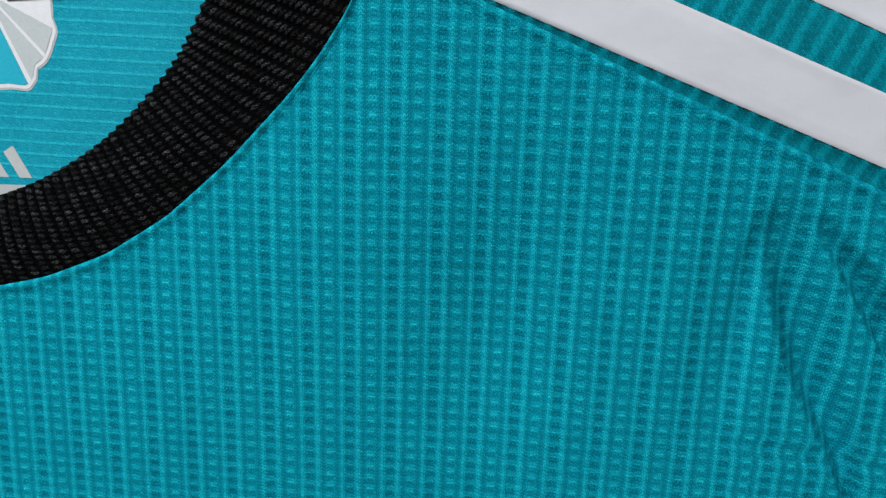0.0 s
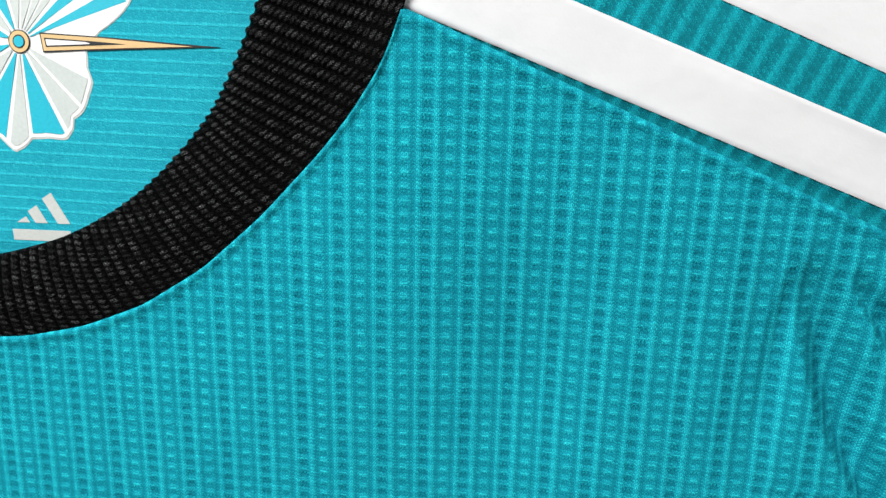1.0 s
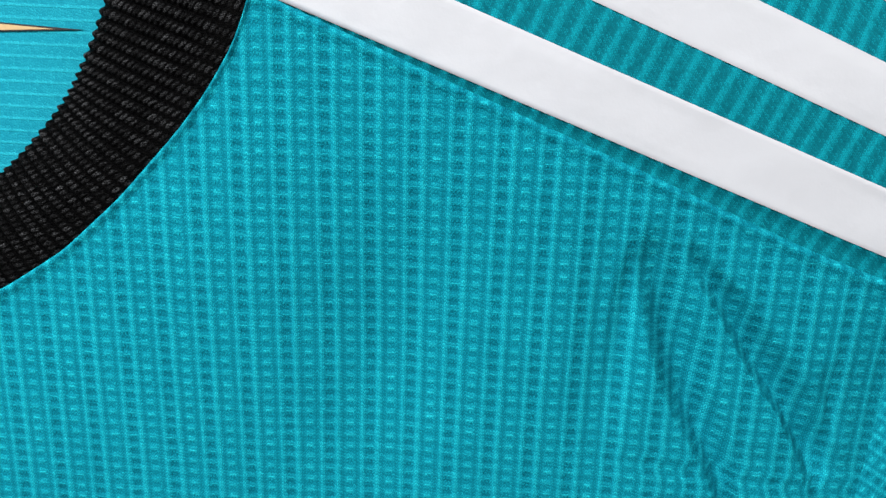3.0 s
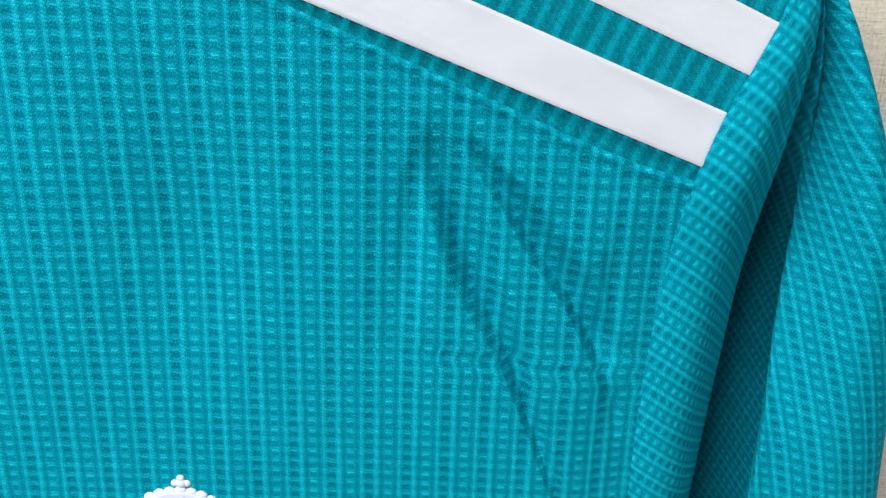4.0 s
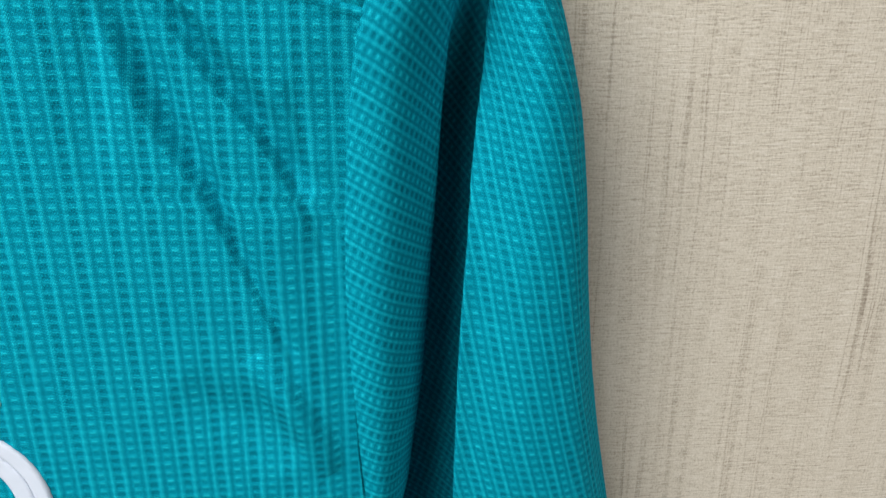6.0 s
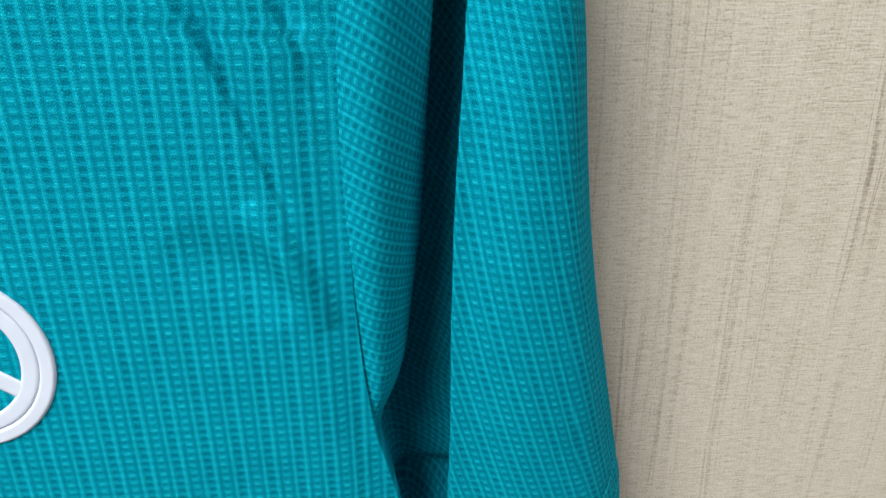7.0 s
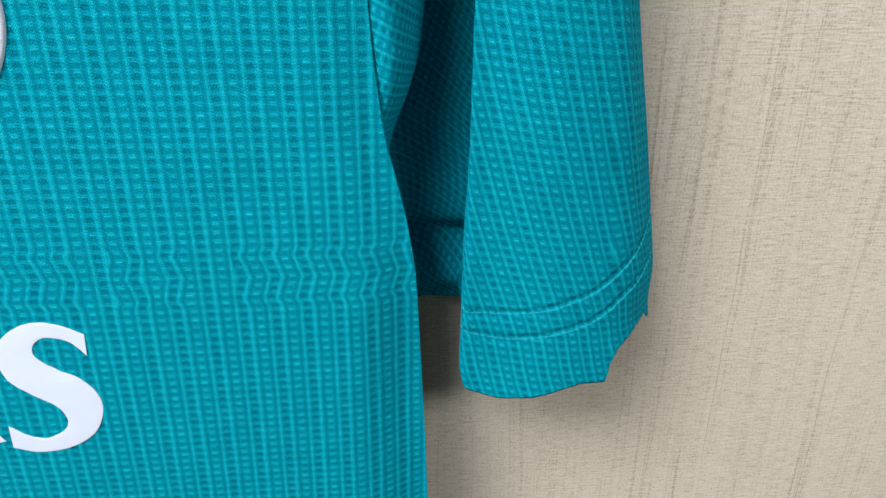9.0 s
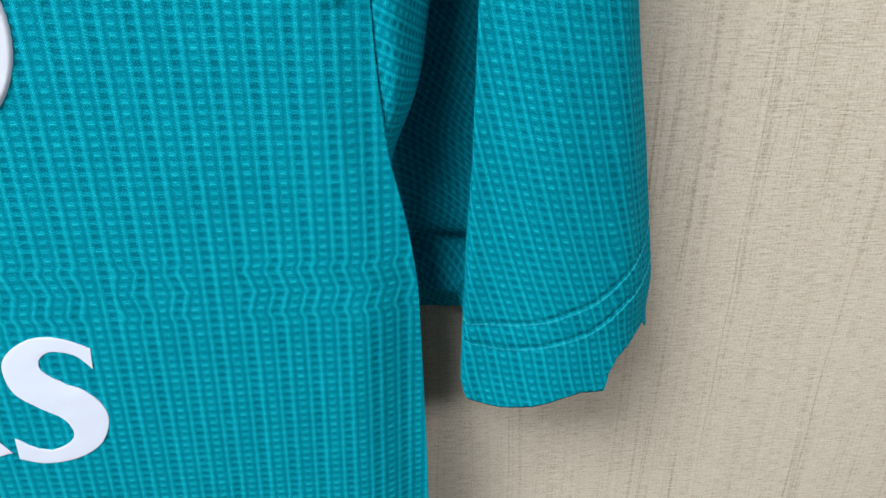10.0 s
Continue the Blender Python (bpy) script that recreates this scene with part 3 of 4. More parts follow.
# the sleeve: where its near roll, its fold and its far edge lie at each height
roll_x = smoothed([(1500, 45), (1474, 41), (1455, 40), (1437, 38), (1413, 33.7), (1390, 31), (1350, 29), (1320, 27), (1290, 24.6), (1256, 22), (1216, 18.4),
                   (1173, 12.2), (1125, 6), (1092, 2.2), (1050, 7), (960, 9)], 7)
fold_x = smoothed([(1500, 47), (1474, 43), (1450, 45), (1430, 48), (1419, 48), (1394, 46.5), (1365, 45), (1331, 40.6), (1294, 37.4), (1254, 34),
                   (1210, 32.2), (1170, 31), (1130, 30.6), (1080, 29.3), (1030, 28.3), (986, 27.2), (950, 26.5)], 8)
far_x = smoothed([(1500, 45), (1476, 46), (1459, 56), (1448, 61), (1428, 69.5), (1418, 73.5), (1388, 83), (1350, 92.5), (1309, 99), (1255, 105), (1210, 110),
                  (1163, 117), (1120, 124.3), (1090, 129.6), (1038, 140), (1014, 140), (1000, 142.5), (960, 143)], 5)
crest_y = smoothed([(1500, 38), (1474, 26), (1450, 20), (1419, 15), (1392, 9), (1360, 4), (1326, 2), (1290, 1), (1200, 3), (1130, 5), (1080, 6), (1030, 6), (986, 6), (950, 6)], 8)
fold_y = smoothed([(1500, 40), (1474, 32), (1450, 28), (1419, 24), (1392, 19), (1360, 14), (1326, 9), (1290, 5), (1254, 3), (1200, 3), (1130, 5), (1080, 6), (1030, 6), (986, 6), (950, 6)], 8)
deep_y = smoothed([(1500, 40), (1474, 27), (1450, 23), (1430, 25), (1405, 31), (1370, 42), (1330, 53), (1290, 60), (1100, 61), (950, 60)], 7)
KNOTS = 18


def sleeve_at(k, z):
    """The sleeve's control point k at the heights z: x and y in mm, from the armhole round to the back."""
    xa, ya, xf, yf, xr = arm_x(z), arm_y(z), fold_x(z), fold_y(z), far_x(z)
    low = 1 - ease(z, 1080, 1160)
    xa = xa - 12 * low
    xb = np.maximum(roll_x(z) * (1 - low) + (xa + 4) * low, xa + 4)
    ya = ya + 9 * low
    w, W, yd, yc = xb - xa, np.maximum(xr - xf, 3.0), deep_y(z), crest_y(z)
    yr = np.interp(z, [950, 1290, 1400, 1450, 1476], [51, 50, 46, 44, 34])
    bulge, high, soft = ease(1476 - z, 0, 60), ease(z, 1270, 1370), ease(z, 1340, 1410)
    wide = ease(z, 1068, 1125) * (1 - soft)  # the hollow between roll and sleeve reaches behind both
    return [(xa + 2, ya + 9), (xa - 2.2, ya - 1.5), (xa + 0.22 * w, ya - 5.5 * bulge), (xa + 0.50 * w, ya - (3.5 - 2.5 * wide) * bulge), (xa + 0.82 * w, ya + (6 + 9 * wide) * bulge),
            (xb + 0.02 * (xf - xb) - 1 * wide, ya + 0.42 * (yd - ya) + 8 * wide), (xb + (0.3 + 0.25 * soft) * (xf - xb) - 10 * wide, yd + 4 * wide), (xf + (9 - 10 * soft + 22 * wide) * bulge, yd + 0.5 - 3 * soft - 8 * (1 - ease(z, 1100, 1220))), (xf + (3 - 1 * soft + 9 * wide) * bulge, 0.5 * (yd + yf) + 2 * soft), (xf + 2 * soft, yf + 4 + 7 * high),
            (xf + 0.11 * W, yf + 1.5 * bulge + 2 * high), (xf + 0.44 * W, yc - 3.5 * bulge), (xf + 0.76 * W, yc + 0.09 * (yr - yc)), (xf + 0.94 * W, yc + 0.58 * (yr - yc)),
            (xr, yr), (xr - 2, yr + 10), (xr - 0.45 * W, 67 - 20 * (1 - bulge)), (xf + 0.1 * W, 67 - 22 * (1 - bulge))][k]


def hem_z(s):
    keys = [0, 6.5, 7.6, 8.2, 9, 9.07, 9.41, 10.26, 10.69, 11.15, 11.35, 11.72, 11.76, 11.8, 11.95, 12.3, 12.66, 12.96, 13.33, 13.87, 14.1, 14.4, 15.5, 17]
    vals = [1011, 1012, 1018, 1006, 987, 984, 979, 973, 974, 979.5, 981.5, 980, 985, 992, 1000, 1006, 1009.5, 1010, 1003, 1000.5, 1000.5, 1002, 1012, 1018]
    return np.interp(s, keys, vals) + np.interp(s, [8, 9, 10.76, 11.81, 12.89, 14], [0, 4.4, 4.4, 3.2, 1.2, 0])


def sleeve_point(s, z):
    """Place on the sleeve at s (0 to 17, round the profile) and height z, both arrays of one shape."""
    k = np.clip(s.astype(int), 0, KNOTS - 2)
    f = s - k
    px, py = np.zeros_like(z), np.zeros_like(z)
    for n in np.unique(k):
        m = k == n
        zz, ff = z[m], f[m]
        pts = [sleeve_at(int(min(max(n + o, 0), KNOTS - 1)), zz) for o in (-1, 0, 1, 2)]
        for axis, target in ((0, px), (1, py)):
            a, b, c, d = (p[axis] for p in pts)
            target[m] = 0.5 * (2 * b + (c - a) * ff + (2 * a - 5 * b + 4 * c - d) * ff**2 + (3 * b - a - 3 * c + d) * ff**3)
    return px, py


def sleeve(side):
    fine = 1 if side > 0 else 3
    spans = [6, 12, 34, 34, 16, 10, 26, 26, 14, 14, 18, 62, 60, 40, 18, 8, 16]
    s = np.concatenate([np.linspace(n, n + 1, max(2, c // fine), endpoint=False) for n, c in enumerate(spans)] + [[17.0]])
    rows = np.linspace(0, 1, 540 // fine)
    S, R = np.meshgrid(s, rows)
    top = 1474.0
    Z = top + (hem_z(S) - top) * R
    X, Y = sleeve_point(S, Z)
    # cloth coordinates: on the roll the ribs slope down outward, on the sleeve they follow its far edge
    first = S < 8.4
    step = np.hypot(np.diff(X, axis=1), np.diff(Y, axis=1))
    arc = np.concatenate([np.zeros((len(rows), 1)), np.cumsum(step, axis=1)], axis=1)
    at_far = np.argmin(np.abs(s - 14))
    from_far = arc - arc[:, at_far : at_far + 1]
    roll_u = (Z + 0.50 * (X - arm_x(Z)) + 0.007 * (X - arm_x(Z)) ** 2) * 1.2
    roll_v = arc * 1.1 - 0.4 * Z
    near_u = from_far * 1.22 + 0.19 * (Z - 1200) - 0.00012 * (Z - 1200) ** 2
    U, V = np.where(first, roll_u, near_u), np.where(first, roll_v, Z + 0.1 * from_far)
    # creases and soft waves in the cloth
    wave = 1.3 * np.sin(Z / 41.0 + S * 0.7) * ease(S, 9.6, 11) * (1 - ease(S, 13.2, 14))
    zc = 1262 - 0.1 * (X - 40)
    wave += 0.3 * bell(Z - zc, 4.0) * ease(S, 9.5, 10.2) * (1 - ease(S, 11.0, 12.5))
    wave += 1.0 * np.sin(Z / 17.0 + X / 9.0) * ease(S, 1.5, 2.5) * (1 - ease(S, 4, 5)) * (1 - ease(Z, 1120, 1190))
    wave += (9.0 * bell(Z - 1051, 7.0) - 9.0 * bell(Z - 1028, 9)) * ease(S, 5, 6) * (1 - ease(S, 7.4, 8.2))
    d1, d2 = stitch_z(S, 0) - Z, stitch_z(S, 1) - Z
    seam = 1.0 * (bell(d1, 1.7) + bell(d2, 1.7)) * ease(S, 8.8, 9.4)
    h = relief(U, V) * (0.45 + 0.45 * ease(S, 8, 9))
    # push along the profile's own normal
    tx, ty = np.gradient(X, axis=1), np.gradient(Y, axis=1)
    size = np.maximum(np.hypot(tx, ty), 1e-6)
    nx, ny = ty / size, -tx / size
    push = h - wave - seam
    X, Y = X + nx * push, np.minimum(Y + ny * push, 68.8)
    # turn the hem inwards
    lip = np.array([0.0, 1.5, 6.0, 20.0])
    inX = np.stack([X[-1] - nx[-1] * 1.4 * min(1, n) for n in range(1, 4)])
    inY = np.stack([Y[-1] - ny[-1] * 1.4 * min(1, n) for n in range(1, 4)])
    inZ = np.stack([Z[-1] + lip[n] for n in range(1, 4)])
    X, Y, Z = np.vstack([X, inX]), np.vstack([Y, inY]), np.vstack([Z, inZ])
    U, V = np.vstack([U, U[-1:], U[-1:], U[-1:]]), np.vstack([V, V[-1:] + 1, V[-1:] + 5, V[-1:] + 18])
    if side < 0:
        X = 2 * CENTRE - X
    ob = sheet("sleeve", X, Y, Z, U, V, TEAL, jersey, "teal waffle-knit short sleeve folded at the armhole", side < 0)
    for n in (0, 1):
        stitching(ob, side, n)
    return ob


def stitch_z(s, n):
    keys = [8.5, 9.18, 10.01, 10.34, 10.79, 11.39, 11.66, 11.94, 12.44, 13, 14.5]
    vals = ([1031, 1027, 1026, 1026, 1028, 1036, 1042, 1049, 1058, 1067, 1074], [1021, 1016, 1012.5, 1011, 1013, 1019, 1025, 1033, 1041, 1047, 1054])[n]
    return np.interp(s, keys, vals) + np.interp(s, [8, 9, 10.76, 11.81, 12.89, 14], [0, 3.4, 3.4, 2.5, 1.0, 0])


def stitching(parent, side, n):
    """A row of short raised stitches along the hem."""
    s = np.linspace(8.9, 14.3, 400)
    z = stitch_z(s, n)
    z = np.convolve(np.pad(z, 12, mode="edge"), np.ones(25) / 25, "valid")
    x, y = sleeve_point(s, z)
    tx, ty = np.gradient(x), np.gradient(y)
    size = np.hypot(tx, ty)
    p = np.stack([x + ty / size * 0.45, y - tx / size * 0.45, z], 1)
    if side < 0:
        p[:, 0] = 2 * CENTRE - p[:, 0]
    run = np.r_[0, np.cumsum(np.linalg.norm(np.diff(p, axis=0), axis=1))]
    bm = bmesh.new()
    length, gap, thick = 2.7, 0.55, 0.33
    at = 0.0
    while at + length < run[-1]:
        ends = [np.array([np.interp(at + q * length, run, c) for c in p.T]) for q in (0, 0.5, 1)]
        rings = []
        way = (ends[2] - ends[0]) / np.linalg.norm(ends[2] - ends[0])
        side_v = np.cross(way, (0, 1, 0))
        side_v /= np.linalg.norm(side_v)
        up = np.cross(side_v, way)
        for e, r in zip(ends, (0.35, 1.0, 0.35)):
            rings.append([bm.verts.new((e + thick * r * (np.cos(a) * side_v + np.sin(a) * up)) / 1000) for a in np.arange(6) * np.pi / 3])
        for a, b in zip(rings, rings[1:]):
            for i in range(6):
                bm.faces.new((a[i], a[(i + 1) % 6], b[(i + 1) % 6], b[i]))
        bm.faces.new(rings[0])
        bm.faces.new(rings[-1][::-1])
        at += length + gap
    ob = part("stitching", bm, THREAD, parent, "row of teal hem stitches")
    return tagged(ob, kind="stuff")


front_panel()
back_panel()
for flank in (1, -1):
    yk = yoke(flank)
    stripe(flank, (-1.1, 0.006), (20.9, -0.004), yk)
    stripe(flank, (36.6, -0.027), (58.8, -0.05), yk)
    stripe(flank, (79.4, -0.05), (95.5, 0.0), yk)
    sleeve(flank)
collar()


# ---- prints and badges on the cloth ----
def front_y(x, z):
    """Depth of the front's plain surface, mm."""
    x, z = np.atleast_1d(np.array(x, float)), np.atleast_1d(np.array(z, float))
    reach = arm_x(z) - x
    return edge_y(z) * (1 - ease(reach, 0, edge_turn(z))) ** 1.6 + folds(x, z) * ease(reach, 0, 14) - 1.6


def flat_piece(name, outline, mat, parent, y, thick=0.3, label="", lie=back_y):
    """A thin piece cut to an outline of (x, z) in mm, its face at depth y, or lying on the surface that lie gives."""
    bm = bmesh.new()
    depth = (lambda x, z: float(lie(x, z)[0])) if lie else (lambda x, z: y)
    face = [bm.verts.new((x / 1000, (depth(x, z) - thick) / 1000, z / 1000)) for x, z in outline]
    foot = [bm.verts.new((x / 1000, (depth(x, z) + 0.05) / 1000, z / 1000)) for x, z in outline]
    n = len(outline)
    for i in range(n):
        bm.faces.new((face[i], face[(i + 1) % n], foot[(i + 1) % n], foot[i]))
    bmesh.ops.triangle_fill(bm, use_beauty=True, edges=[e for e in bm.edges if all(v in face for v in e.verts)])
    bmesh.ops.recalc_face_normals(bm, faces=bm.faces[:])
    return part(name, bm, mat, parent, label, False)


def ribbon(points, steps=12):
    """Both edges of a stroke whose middle runs through (x, z, width), or whose edges run through (x, z, x, z)."""
    p = np.array(points, float)
    closed = len(p) > 3 and np.allclose(p[0], p[-1])
    q = np.vstack([p[-2], p, p[1]]) if closed else np.vstack([2 * p[0] - p[1], p, 2 * p[-1] - p[-2]])
    line = []
    for i in range(len(p) - 1):
        a, b, c, d = q[i : i + 4]
        for f in np.linspace(0, 1, steps, endpoint=False):
            line.append(0.5 * (2 * b + (c - a) * f + (2 * a - 5 * b + 4 * c - d) * f**2 + (3 * b - a - 3 * c + d) * f**3))
    line.append(p[-1])
    line = np.array(line)
    if line.shape[1] == 4:
        return line[:, :2], line[:, 2:]
    t = np.gradient(line[:, :2], axis=0)
    if closed:
        t[0] = t[-1] = line[1, :2] - line[-2, :2]
    t /= np.linalg.norm(t, axis=1)[:, None]
    nrm = np.stack([-t[:, 1], t[:, 0]], 1)
    left, right = line[:, :2] + nrm * line[:, 2:] / 2, line[:, :2] - nrm * line[:, 2:] / 2
    return left, right


def stroke(name, points, mat, parent, thick=0.5, label="", steps=12, lie=front_y, off=0.5):
    """A raised strip of changing width lying on the cloth, with a rounded rim."""
    left, right = ribbon(points, steps)
    f = np.linspace(0, 1, 9)[None, :]
    x = left[:, 0:1] * (1 - f) + right[:, 0:1] * f
    z = left[:, 1:2] * (1 - f) + right[:, 1:2] * f
    wide = np.hypot(*(left - right).T)[:, None]
    rim = np.minimum(f, 1 - f) * wide
    base = lie(x.ravel(), z.ravel()).reshape(x.shape)
    y = base - off - thick * ease(rim, -0.1, 0.35)
    x = np.hstack([x[:, :1], x, x[:, -1:]])
    z = np.hstack([z[:, :1], z, z[:, -1:]])
    y = np.hstack([base[:, :1] + 0.6, y, base[:, -1:] + 0.6])
    ob = sheet(name, x, y, z, x, z, mat, parent, label)
    if thick < 0.2:
        ob.data.polygons.foreach_set("use_smooth", np.zeros(len(ob.data.polygons), dtype=bool))
    return ob


# two white printed shapes of the chest lettering
print_a = tagged(new("chest_print"), "white curved heat-pressed shapes on the teal chest")
print_a.parent = jersey
S_EDGES = [(-152.6, 1032.8, -153.6, 1021.5), (-159.8, 1036.9, -160.4, 1029.4), (-169.6, 1040.0, -169.6, 1032.1), (-180.1, 1039.0, -174.8, 1030.5), (-190.8, 1032.1, -177.9, 1026.3), (-195.3, 1023.0, -177.0, 1020.8), (-193.3, 1009.5, -169.1, 1014.0), (-183.9, 1000.3, -159.5, 1008.3), (-173.7, 992.7, -152.9, 998.5), (-170.4, 984.3, -152.8, 987.8), (-173.6, 977.9, -159.3, 975.3), (-182.5, 973.6, -172.6, 967.3), (-191.3, 975.8, -188.2, 965.3), (-199.4, 982.1, -200.1, 968.8)]
stroke("printed_shape", S_EDGES, PRESSED, print_a, 0.12, off=0.45)
E_SPINE = [(-206.0, 978.5, 13.0), (-214, 973.6, 7.4), (-223, 973.0, 7.0), (-235, 979, 11), (-242, 994, 15), (-241, 1012, 15), (-231, 1028, 10), (-219, 1033, 8), (-210, 1028, 12), (-207.5, 1016, 11), (-214, 1009, 7), (-236, 1007, 6)]
stroke("printed_shape", E_SPINE, PRESSED, print_a, 0.12, off=0.45)

# the raised badge: a ring with an inner step and a crown of beads above it
badge = tagged(new("badge"), "raised white rubber badge with ring and crown")
badge.parent = jersey


def ring_points(cx, cz, a, b, turn, width, n=64):
    out = []
    for i in range(n + 1):
        t = 2 * math.pi * i / n
        x, z = a * math.cos(t), b * math.sin(t)
        out.append((cx + x * math.cos(turn) + z * math.sin(turn), cz - x * math.sin(turn) + z * math.cos(turn), width))
    return out


RX, RZ, RT = -195.0, 1178.5, 0.17
stroke("ring", ring_points(RX, RZ, 37.6, 41.6, RT, 7.2), CREST, badge, 1.1, "", 3)
stroke("inner_ring", ring_points(RX, RZ, 29.8, 33.6, RT, 8.0), CREST, badge, 0.6, "", 3)
stroke("band", [(-228, 1204, 9), (-200, 1184, 9), (-168, 1160, 9)], CREST, badge, 0.45)


def bead(x, z, r, parent, name="bead", flat=0.6):
    bm = bmesh.new()
    bmesh.ops.create_icosphere(bm, subdivisions=2, radius=1.0)
    y = float(front_y(x, z)[0])
    for v in bm.verts:
        v.co = Vector(((x + v.co.x * r) / 1000, (y - 0.3 + v.co.y * r * flat) / 1000, (z + v.co.z * r) / 1000))
    return part(name, bm, CREST, parent)


crown = badge
RIM = [(-235.5, 1233.0), (-234.4, 1242.8), (-231.3, 1254.4), (-226.4, 1259.6), (-220.4, 1262.0), (-217.3, 1259.8), (-212.1, 1264.3), (-206.2, 1266.6), (-199.3, 1267.3), (-191.6, 1265.7),
       (-185.1, 1262.0), (-180.9, 1258.6), (-175.7, 1254.3), (-170.9, 1248.9), (-168.2, 1242.3), (-167.0, 1233.0)]
pts = np.array(RIM)
away = pts - [-200.0, 1225.0]
away /= np.linalg.norm(away, axis=1)[:, None]
run = np.r_[0, np.cumsum(np.hypot(*np.diff(pts, axis=0).T))]
stroke("crown_arch", [(x, z, 5.4) for x, z in pts - 3.9 * away], CREST, crown, 0.8, "", 6)
for at in np.arange(1.2, run[-1], 4.5):
    bx, bz = (float(np.interp(at, run, pts[:, c] - 1.9 * away[:, c])) for c in (0, 1))
    bead(bx, bz, 2.75, crown, "bead", 0.36)
stroke("crown_band", [(-231.5, 1242.6, 3.2), (-222.5, 1249.8, 2.9), (-212.5, 1253.6, 2.9), (-200.5, 1254.8, 2.9), (-188.8, 1252.4, 2.9), (-179.6, 1247.0, 2.9), (-170, 1238, 3.2)], CREST, crown, 0.9, "", 6)
stroke("crown_stem", [(-199.2, 1264, 4.6), (-199.6, 1260, 3.6), (-199.8, 1255, 4.8)], CREST, crown, 1.0, "", 4)
stroke("crown_base", [(-230, 1229.6, 6.4), (-214, 1237.6, 6.2), (-200, 1239.6, 6.2), (-186, 1237.2, 6.2), (-172, 1228.6, 6.4)], CREST, crown, 0.9, "", 6)
for jx, jz in ((-216.6, 1247.9), (-199.9, 1248.6), (-183.8, 1245.5)):
    stroke("crown_loop", ring_points(jx, jz, 2.5, 2.7, 0, 1.8, 20), CREST, crown, 0.9, "", 2)
for jx, jz in ((-223.7, 1243.2), (-208.1, 1245.4), (-192.0, 1244.5), (-177.0, 1238.6)):
    bead(jx, jz, 2.6, crown, "crown_ball", 0.45)
bead(-198.7, 1269.1, 2.3, crown, "cross_middle", 0.45)
for dx, dz in ((-2.4, 0.2), (2.4, 0.0), (0.0, 2.3)):
    bead(-198.7 + dx, 1269.1 + dz, 1.7, crown, "cross_arm", 0.45)

# ---- the print inside the back of the neck ----
neck = tagged(new("neck_print"), "white, grey and teal printed fan emblem with gold needle")
neck.parent = jersey
NX, NZ, NY = -392.4, 1480.9, 24.6
FAN = [(-180, 33), (-150, 30), (-120, 30), (-90, 27), (-69, 26.5), (-60, 28), (-50, 27.6), (-44, 33), (-38, 36.5), (-33, 38.5), (-29, 43.5), (-24, 47), (-19, 47), (-15, 43), (-6, 31), (7, 26), (20, 27.5),
       (28, 31), (36, 31.5), (44, 32.6), (49, 33), (56, 32.4), (60, 35), (67, 37), (77, 34.5), (88, 34), (93, 37), (99, 39.5), (108, 36), (122, 36), (140, 33), (160, 35), (180, 33)]


def fan_r(deg, shrink=0.0):
    return np.interp(deg, [a for a, _ in FAN], [r for _, r in FAN]) * np.interp(deg, [-70, -50, 30, 60, 110, 130], [1.0, 1.06, 1.06, 1.10, 1.10, 1.0]) - shrink


def wedge(a0, a1, r0, shrink):
    angles = np.linspace(a0, a1, max(4, int(abs(a1 - a0) / 2)))
    rim = [(NX + fan_r(a, shrink) * math.cos(math.radians(a)), NZ - fan_r(a, shrink) * math.sin(math.radians(a))) for a in angles]
    if r0 <= 0:
        return rim
    mid = (a0 + a1) / 2
    foot = [(NX + r0 * math.cos(math.radians(a)), NZ - r0 * math.sin(math.radians(a))) for a in (mid + 0.2 * (a1 - a0), mid - 0.2 * (a1 - a0))]
    return rim + foot


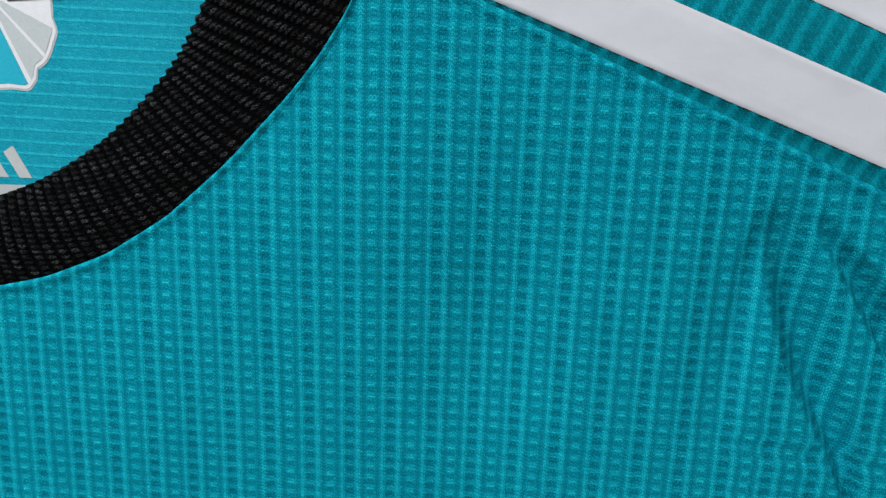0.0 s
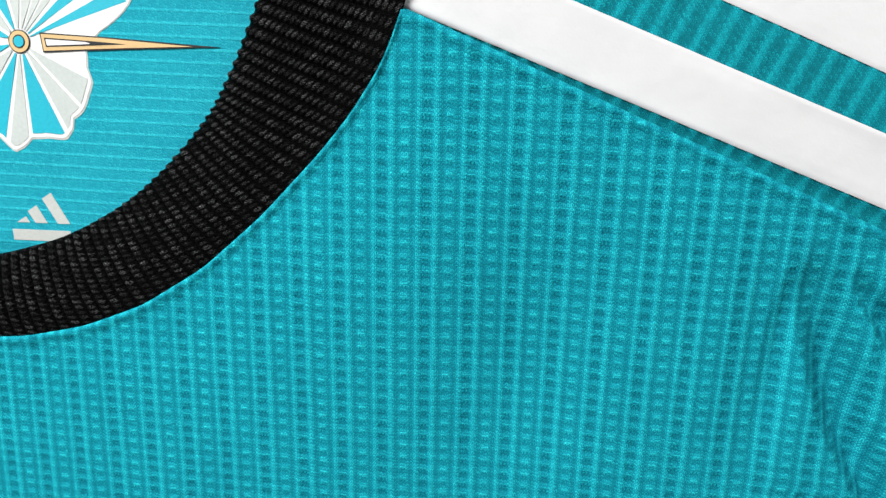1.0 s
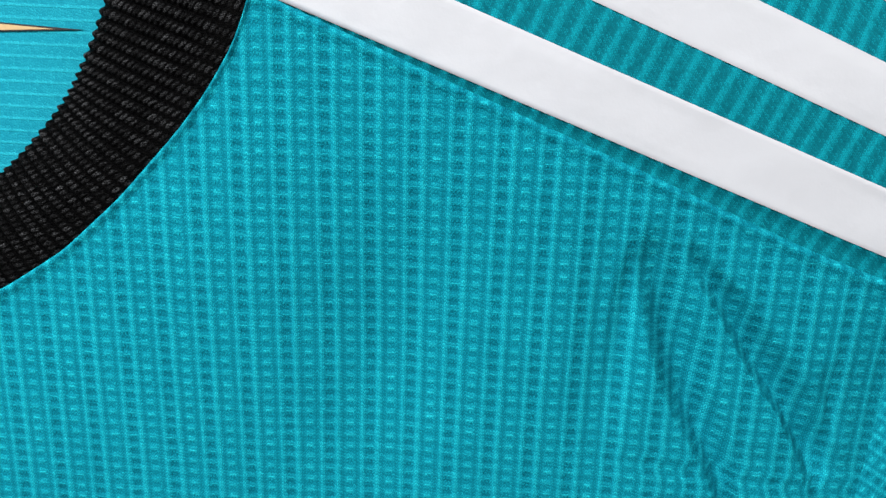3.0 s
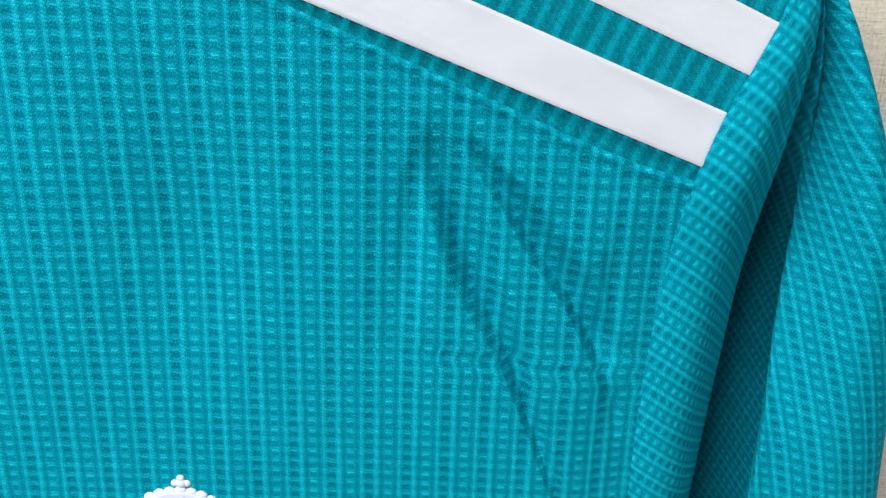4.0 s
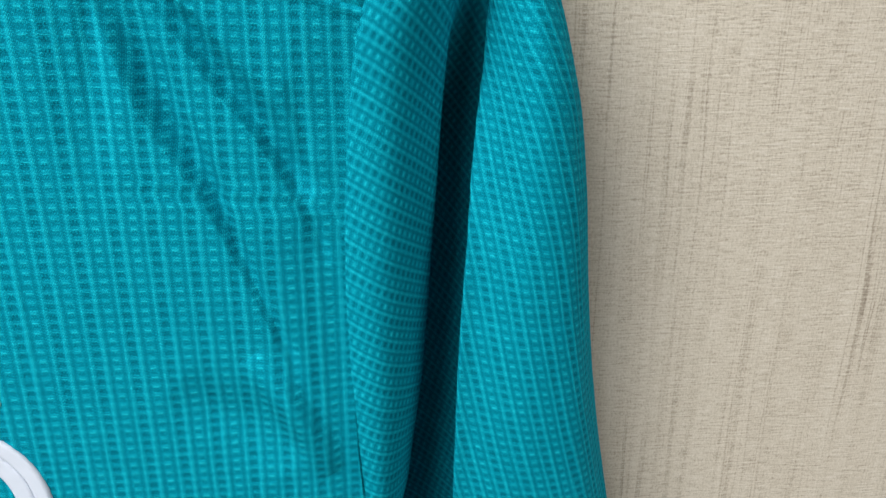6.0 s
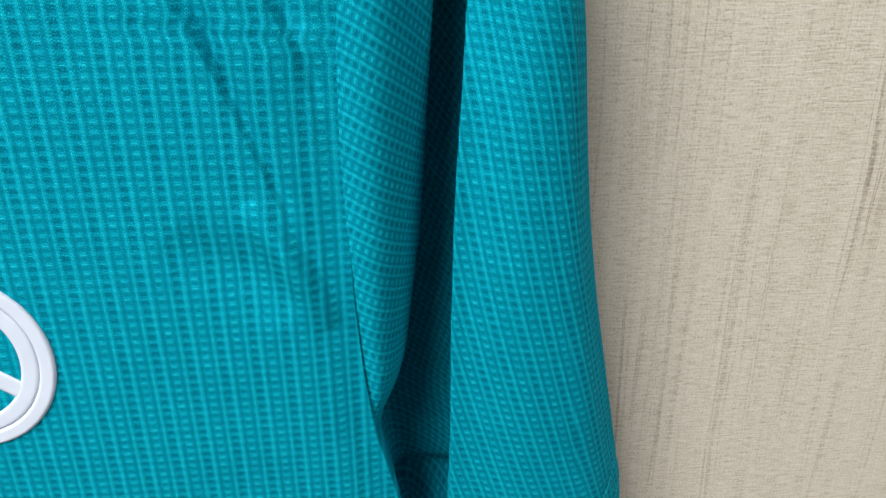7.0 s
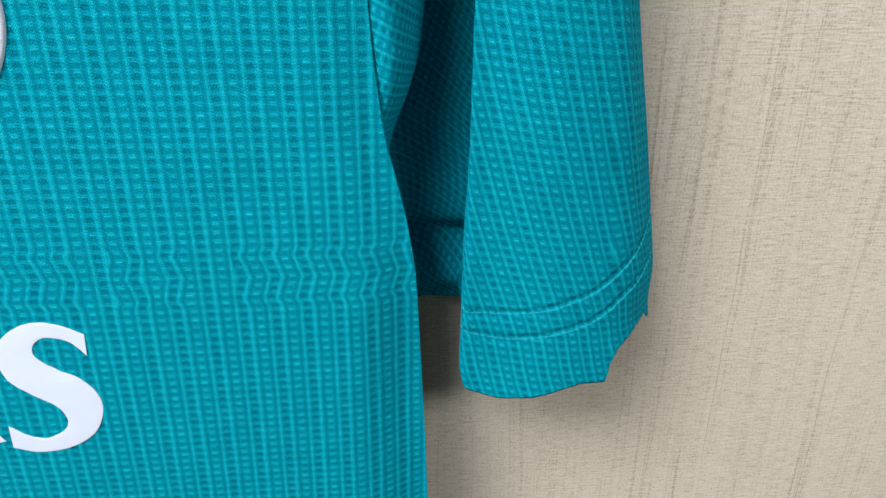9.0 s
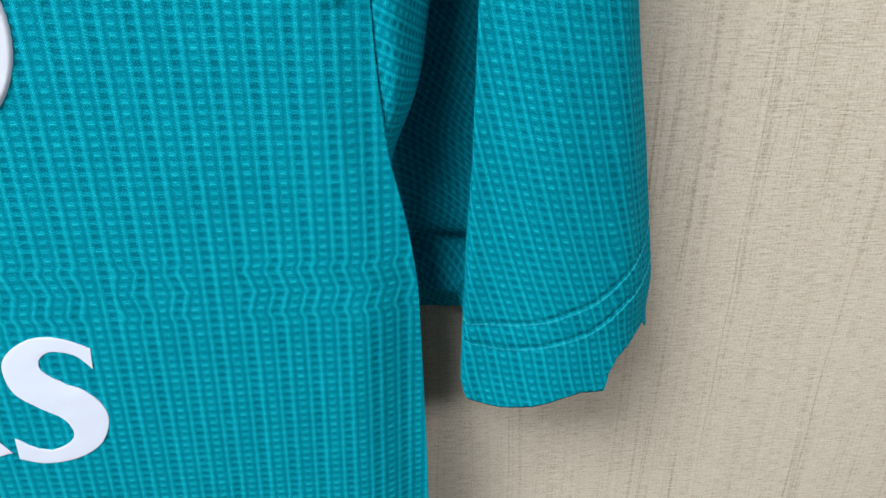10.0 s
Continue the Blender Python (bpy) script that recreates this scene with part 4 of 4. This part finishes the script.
flat_piece("fan_outline", [(NX + (x - NX) * 1.012, NZ + (z - NZ) * 1.012) for x, z in wedge(-180, 179, 0, 0.0)], INK_GREY, neck, NY, 0.15, "grey outline")
flat_piece("fan_base", wedge(-180, 179, 0, 0.35), INK_WHITE, neck, NY, 0.30, "white printed fan")
for a0, a1, ink in ((-100, -84, INK_GREY), (-82, -68, INK_GREY), (-66, -57, INK_GREY), (-55, -47, INK_GREY), (-42, -33, INK_TEAL), (-26, -18.5, INK_TEAL), (27, 45, INK_GREY),
                    (47.5, 63, INK_GREY), (66, 87, INK_TEAL), (90, 102, INK_GREY), (105, 124, INK_TEAL), (127, 150, INK_GREY), (153, 172, INK_TEAL), (-172, -150, INK_TEAL), (-146, -124, INK_GREY), (-120, -104, INK_TEAL)):
    flat_piece("fan_segment", wedge(a0, a1, 5.0, 1.9), ink, neck, NY, 0.42)


def disc(r, n=40):
    return [(NX + r * math.cos(2 * math.pi * i / n), NZ + r * math.sin(2 * math.pi * i / n)) for i in range(n)]


flat_piece("boss_rim", disc(4.5), INK_BLACK, neck, NY, 0.50)
flat_piece("boss", disc(4.1), INK_GOLD, neck, NY, 0.60)
flat_piece("boss_core_rim", disc(2.6), INK_BLACK, neck, NY, 0.70)
flat_piece("boss_core", disc(2.1), INK_TEAL, neck, NY, 0.80)
flat_piece("needle_outline", [(-383.6, 1484.4), (-358, 1482.9), (-311.0, 1479.4), (-350, 1478.2), (-382.6, 1476.8)], INK_BLACK, neck, NY, 0.55)
flat_piece("needle", [(-383.0, 1483.8), (-358, 1482.4), (-321.5, 1479.5), (-350, 1478.7), (-382.2, 1477.4)], INK_GOLD, neck, NY, 0.68)
flat_piece("needle_slot_rim", [(-381.6, 1482.4), (-362, 1481.2), (-348, 1480.1), (-362, 1479.6), (-381.1, 1478.9)], INK_BLACK, neck, NY, 0.78)
flat_piece("needle_slot", [(-381.0, 1481.8), (-365, 1480.9), (-362.5, 1480.3), (-365, 1480.0), (-380.6, 1479.4)], INK_WHITE, neck, NY, 0.88)

# a small grey maker's mark, as plain bars
mark = tagged(new("maker_mark"), "small grey printed mark of plain bars")
mark.parent = jersey
for x0, x1, top in ((-402.5, -397.4, 1411.2), (-397.2, -390.6, 1416.0), (-390.2, -383.0, 1421.4)):
    foot = 1408.6
    flat_piece("bar", [(x0, top - 2.6), (x0 + 4.2, top), (x0 + 4.2 + (top - foot) * 0.56, foot), (x0 + (top - foot) * 0.56 - 1.2, foot)], INK_SILVER, mark, NY - 0.6, 0.2)
flat_piece("bar", [(-405, 1405.6), (-379, 1405.6), (-379, 1401.0), (-405, 1401.0)], INK_SILVER, mark, NY - 0.6, 0.2)
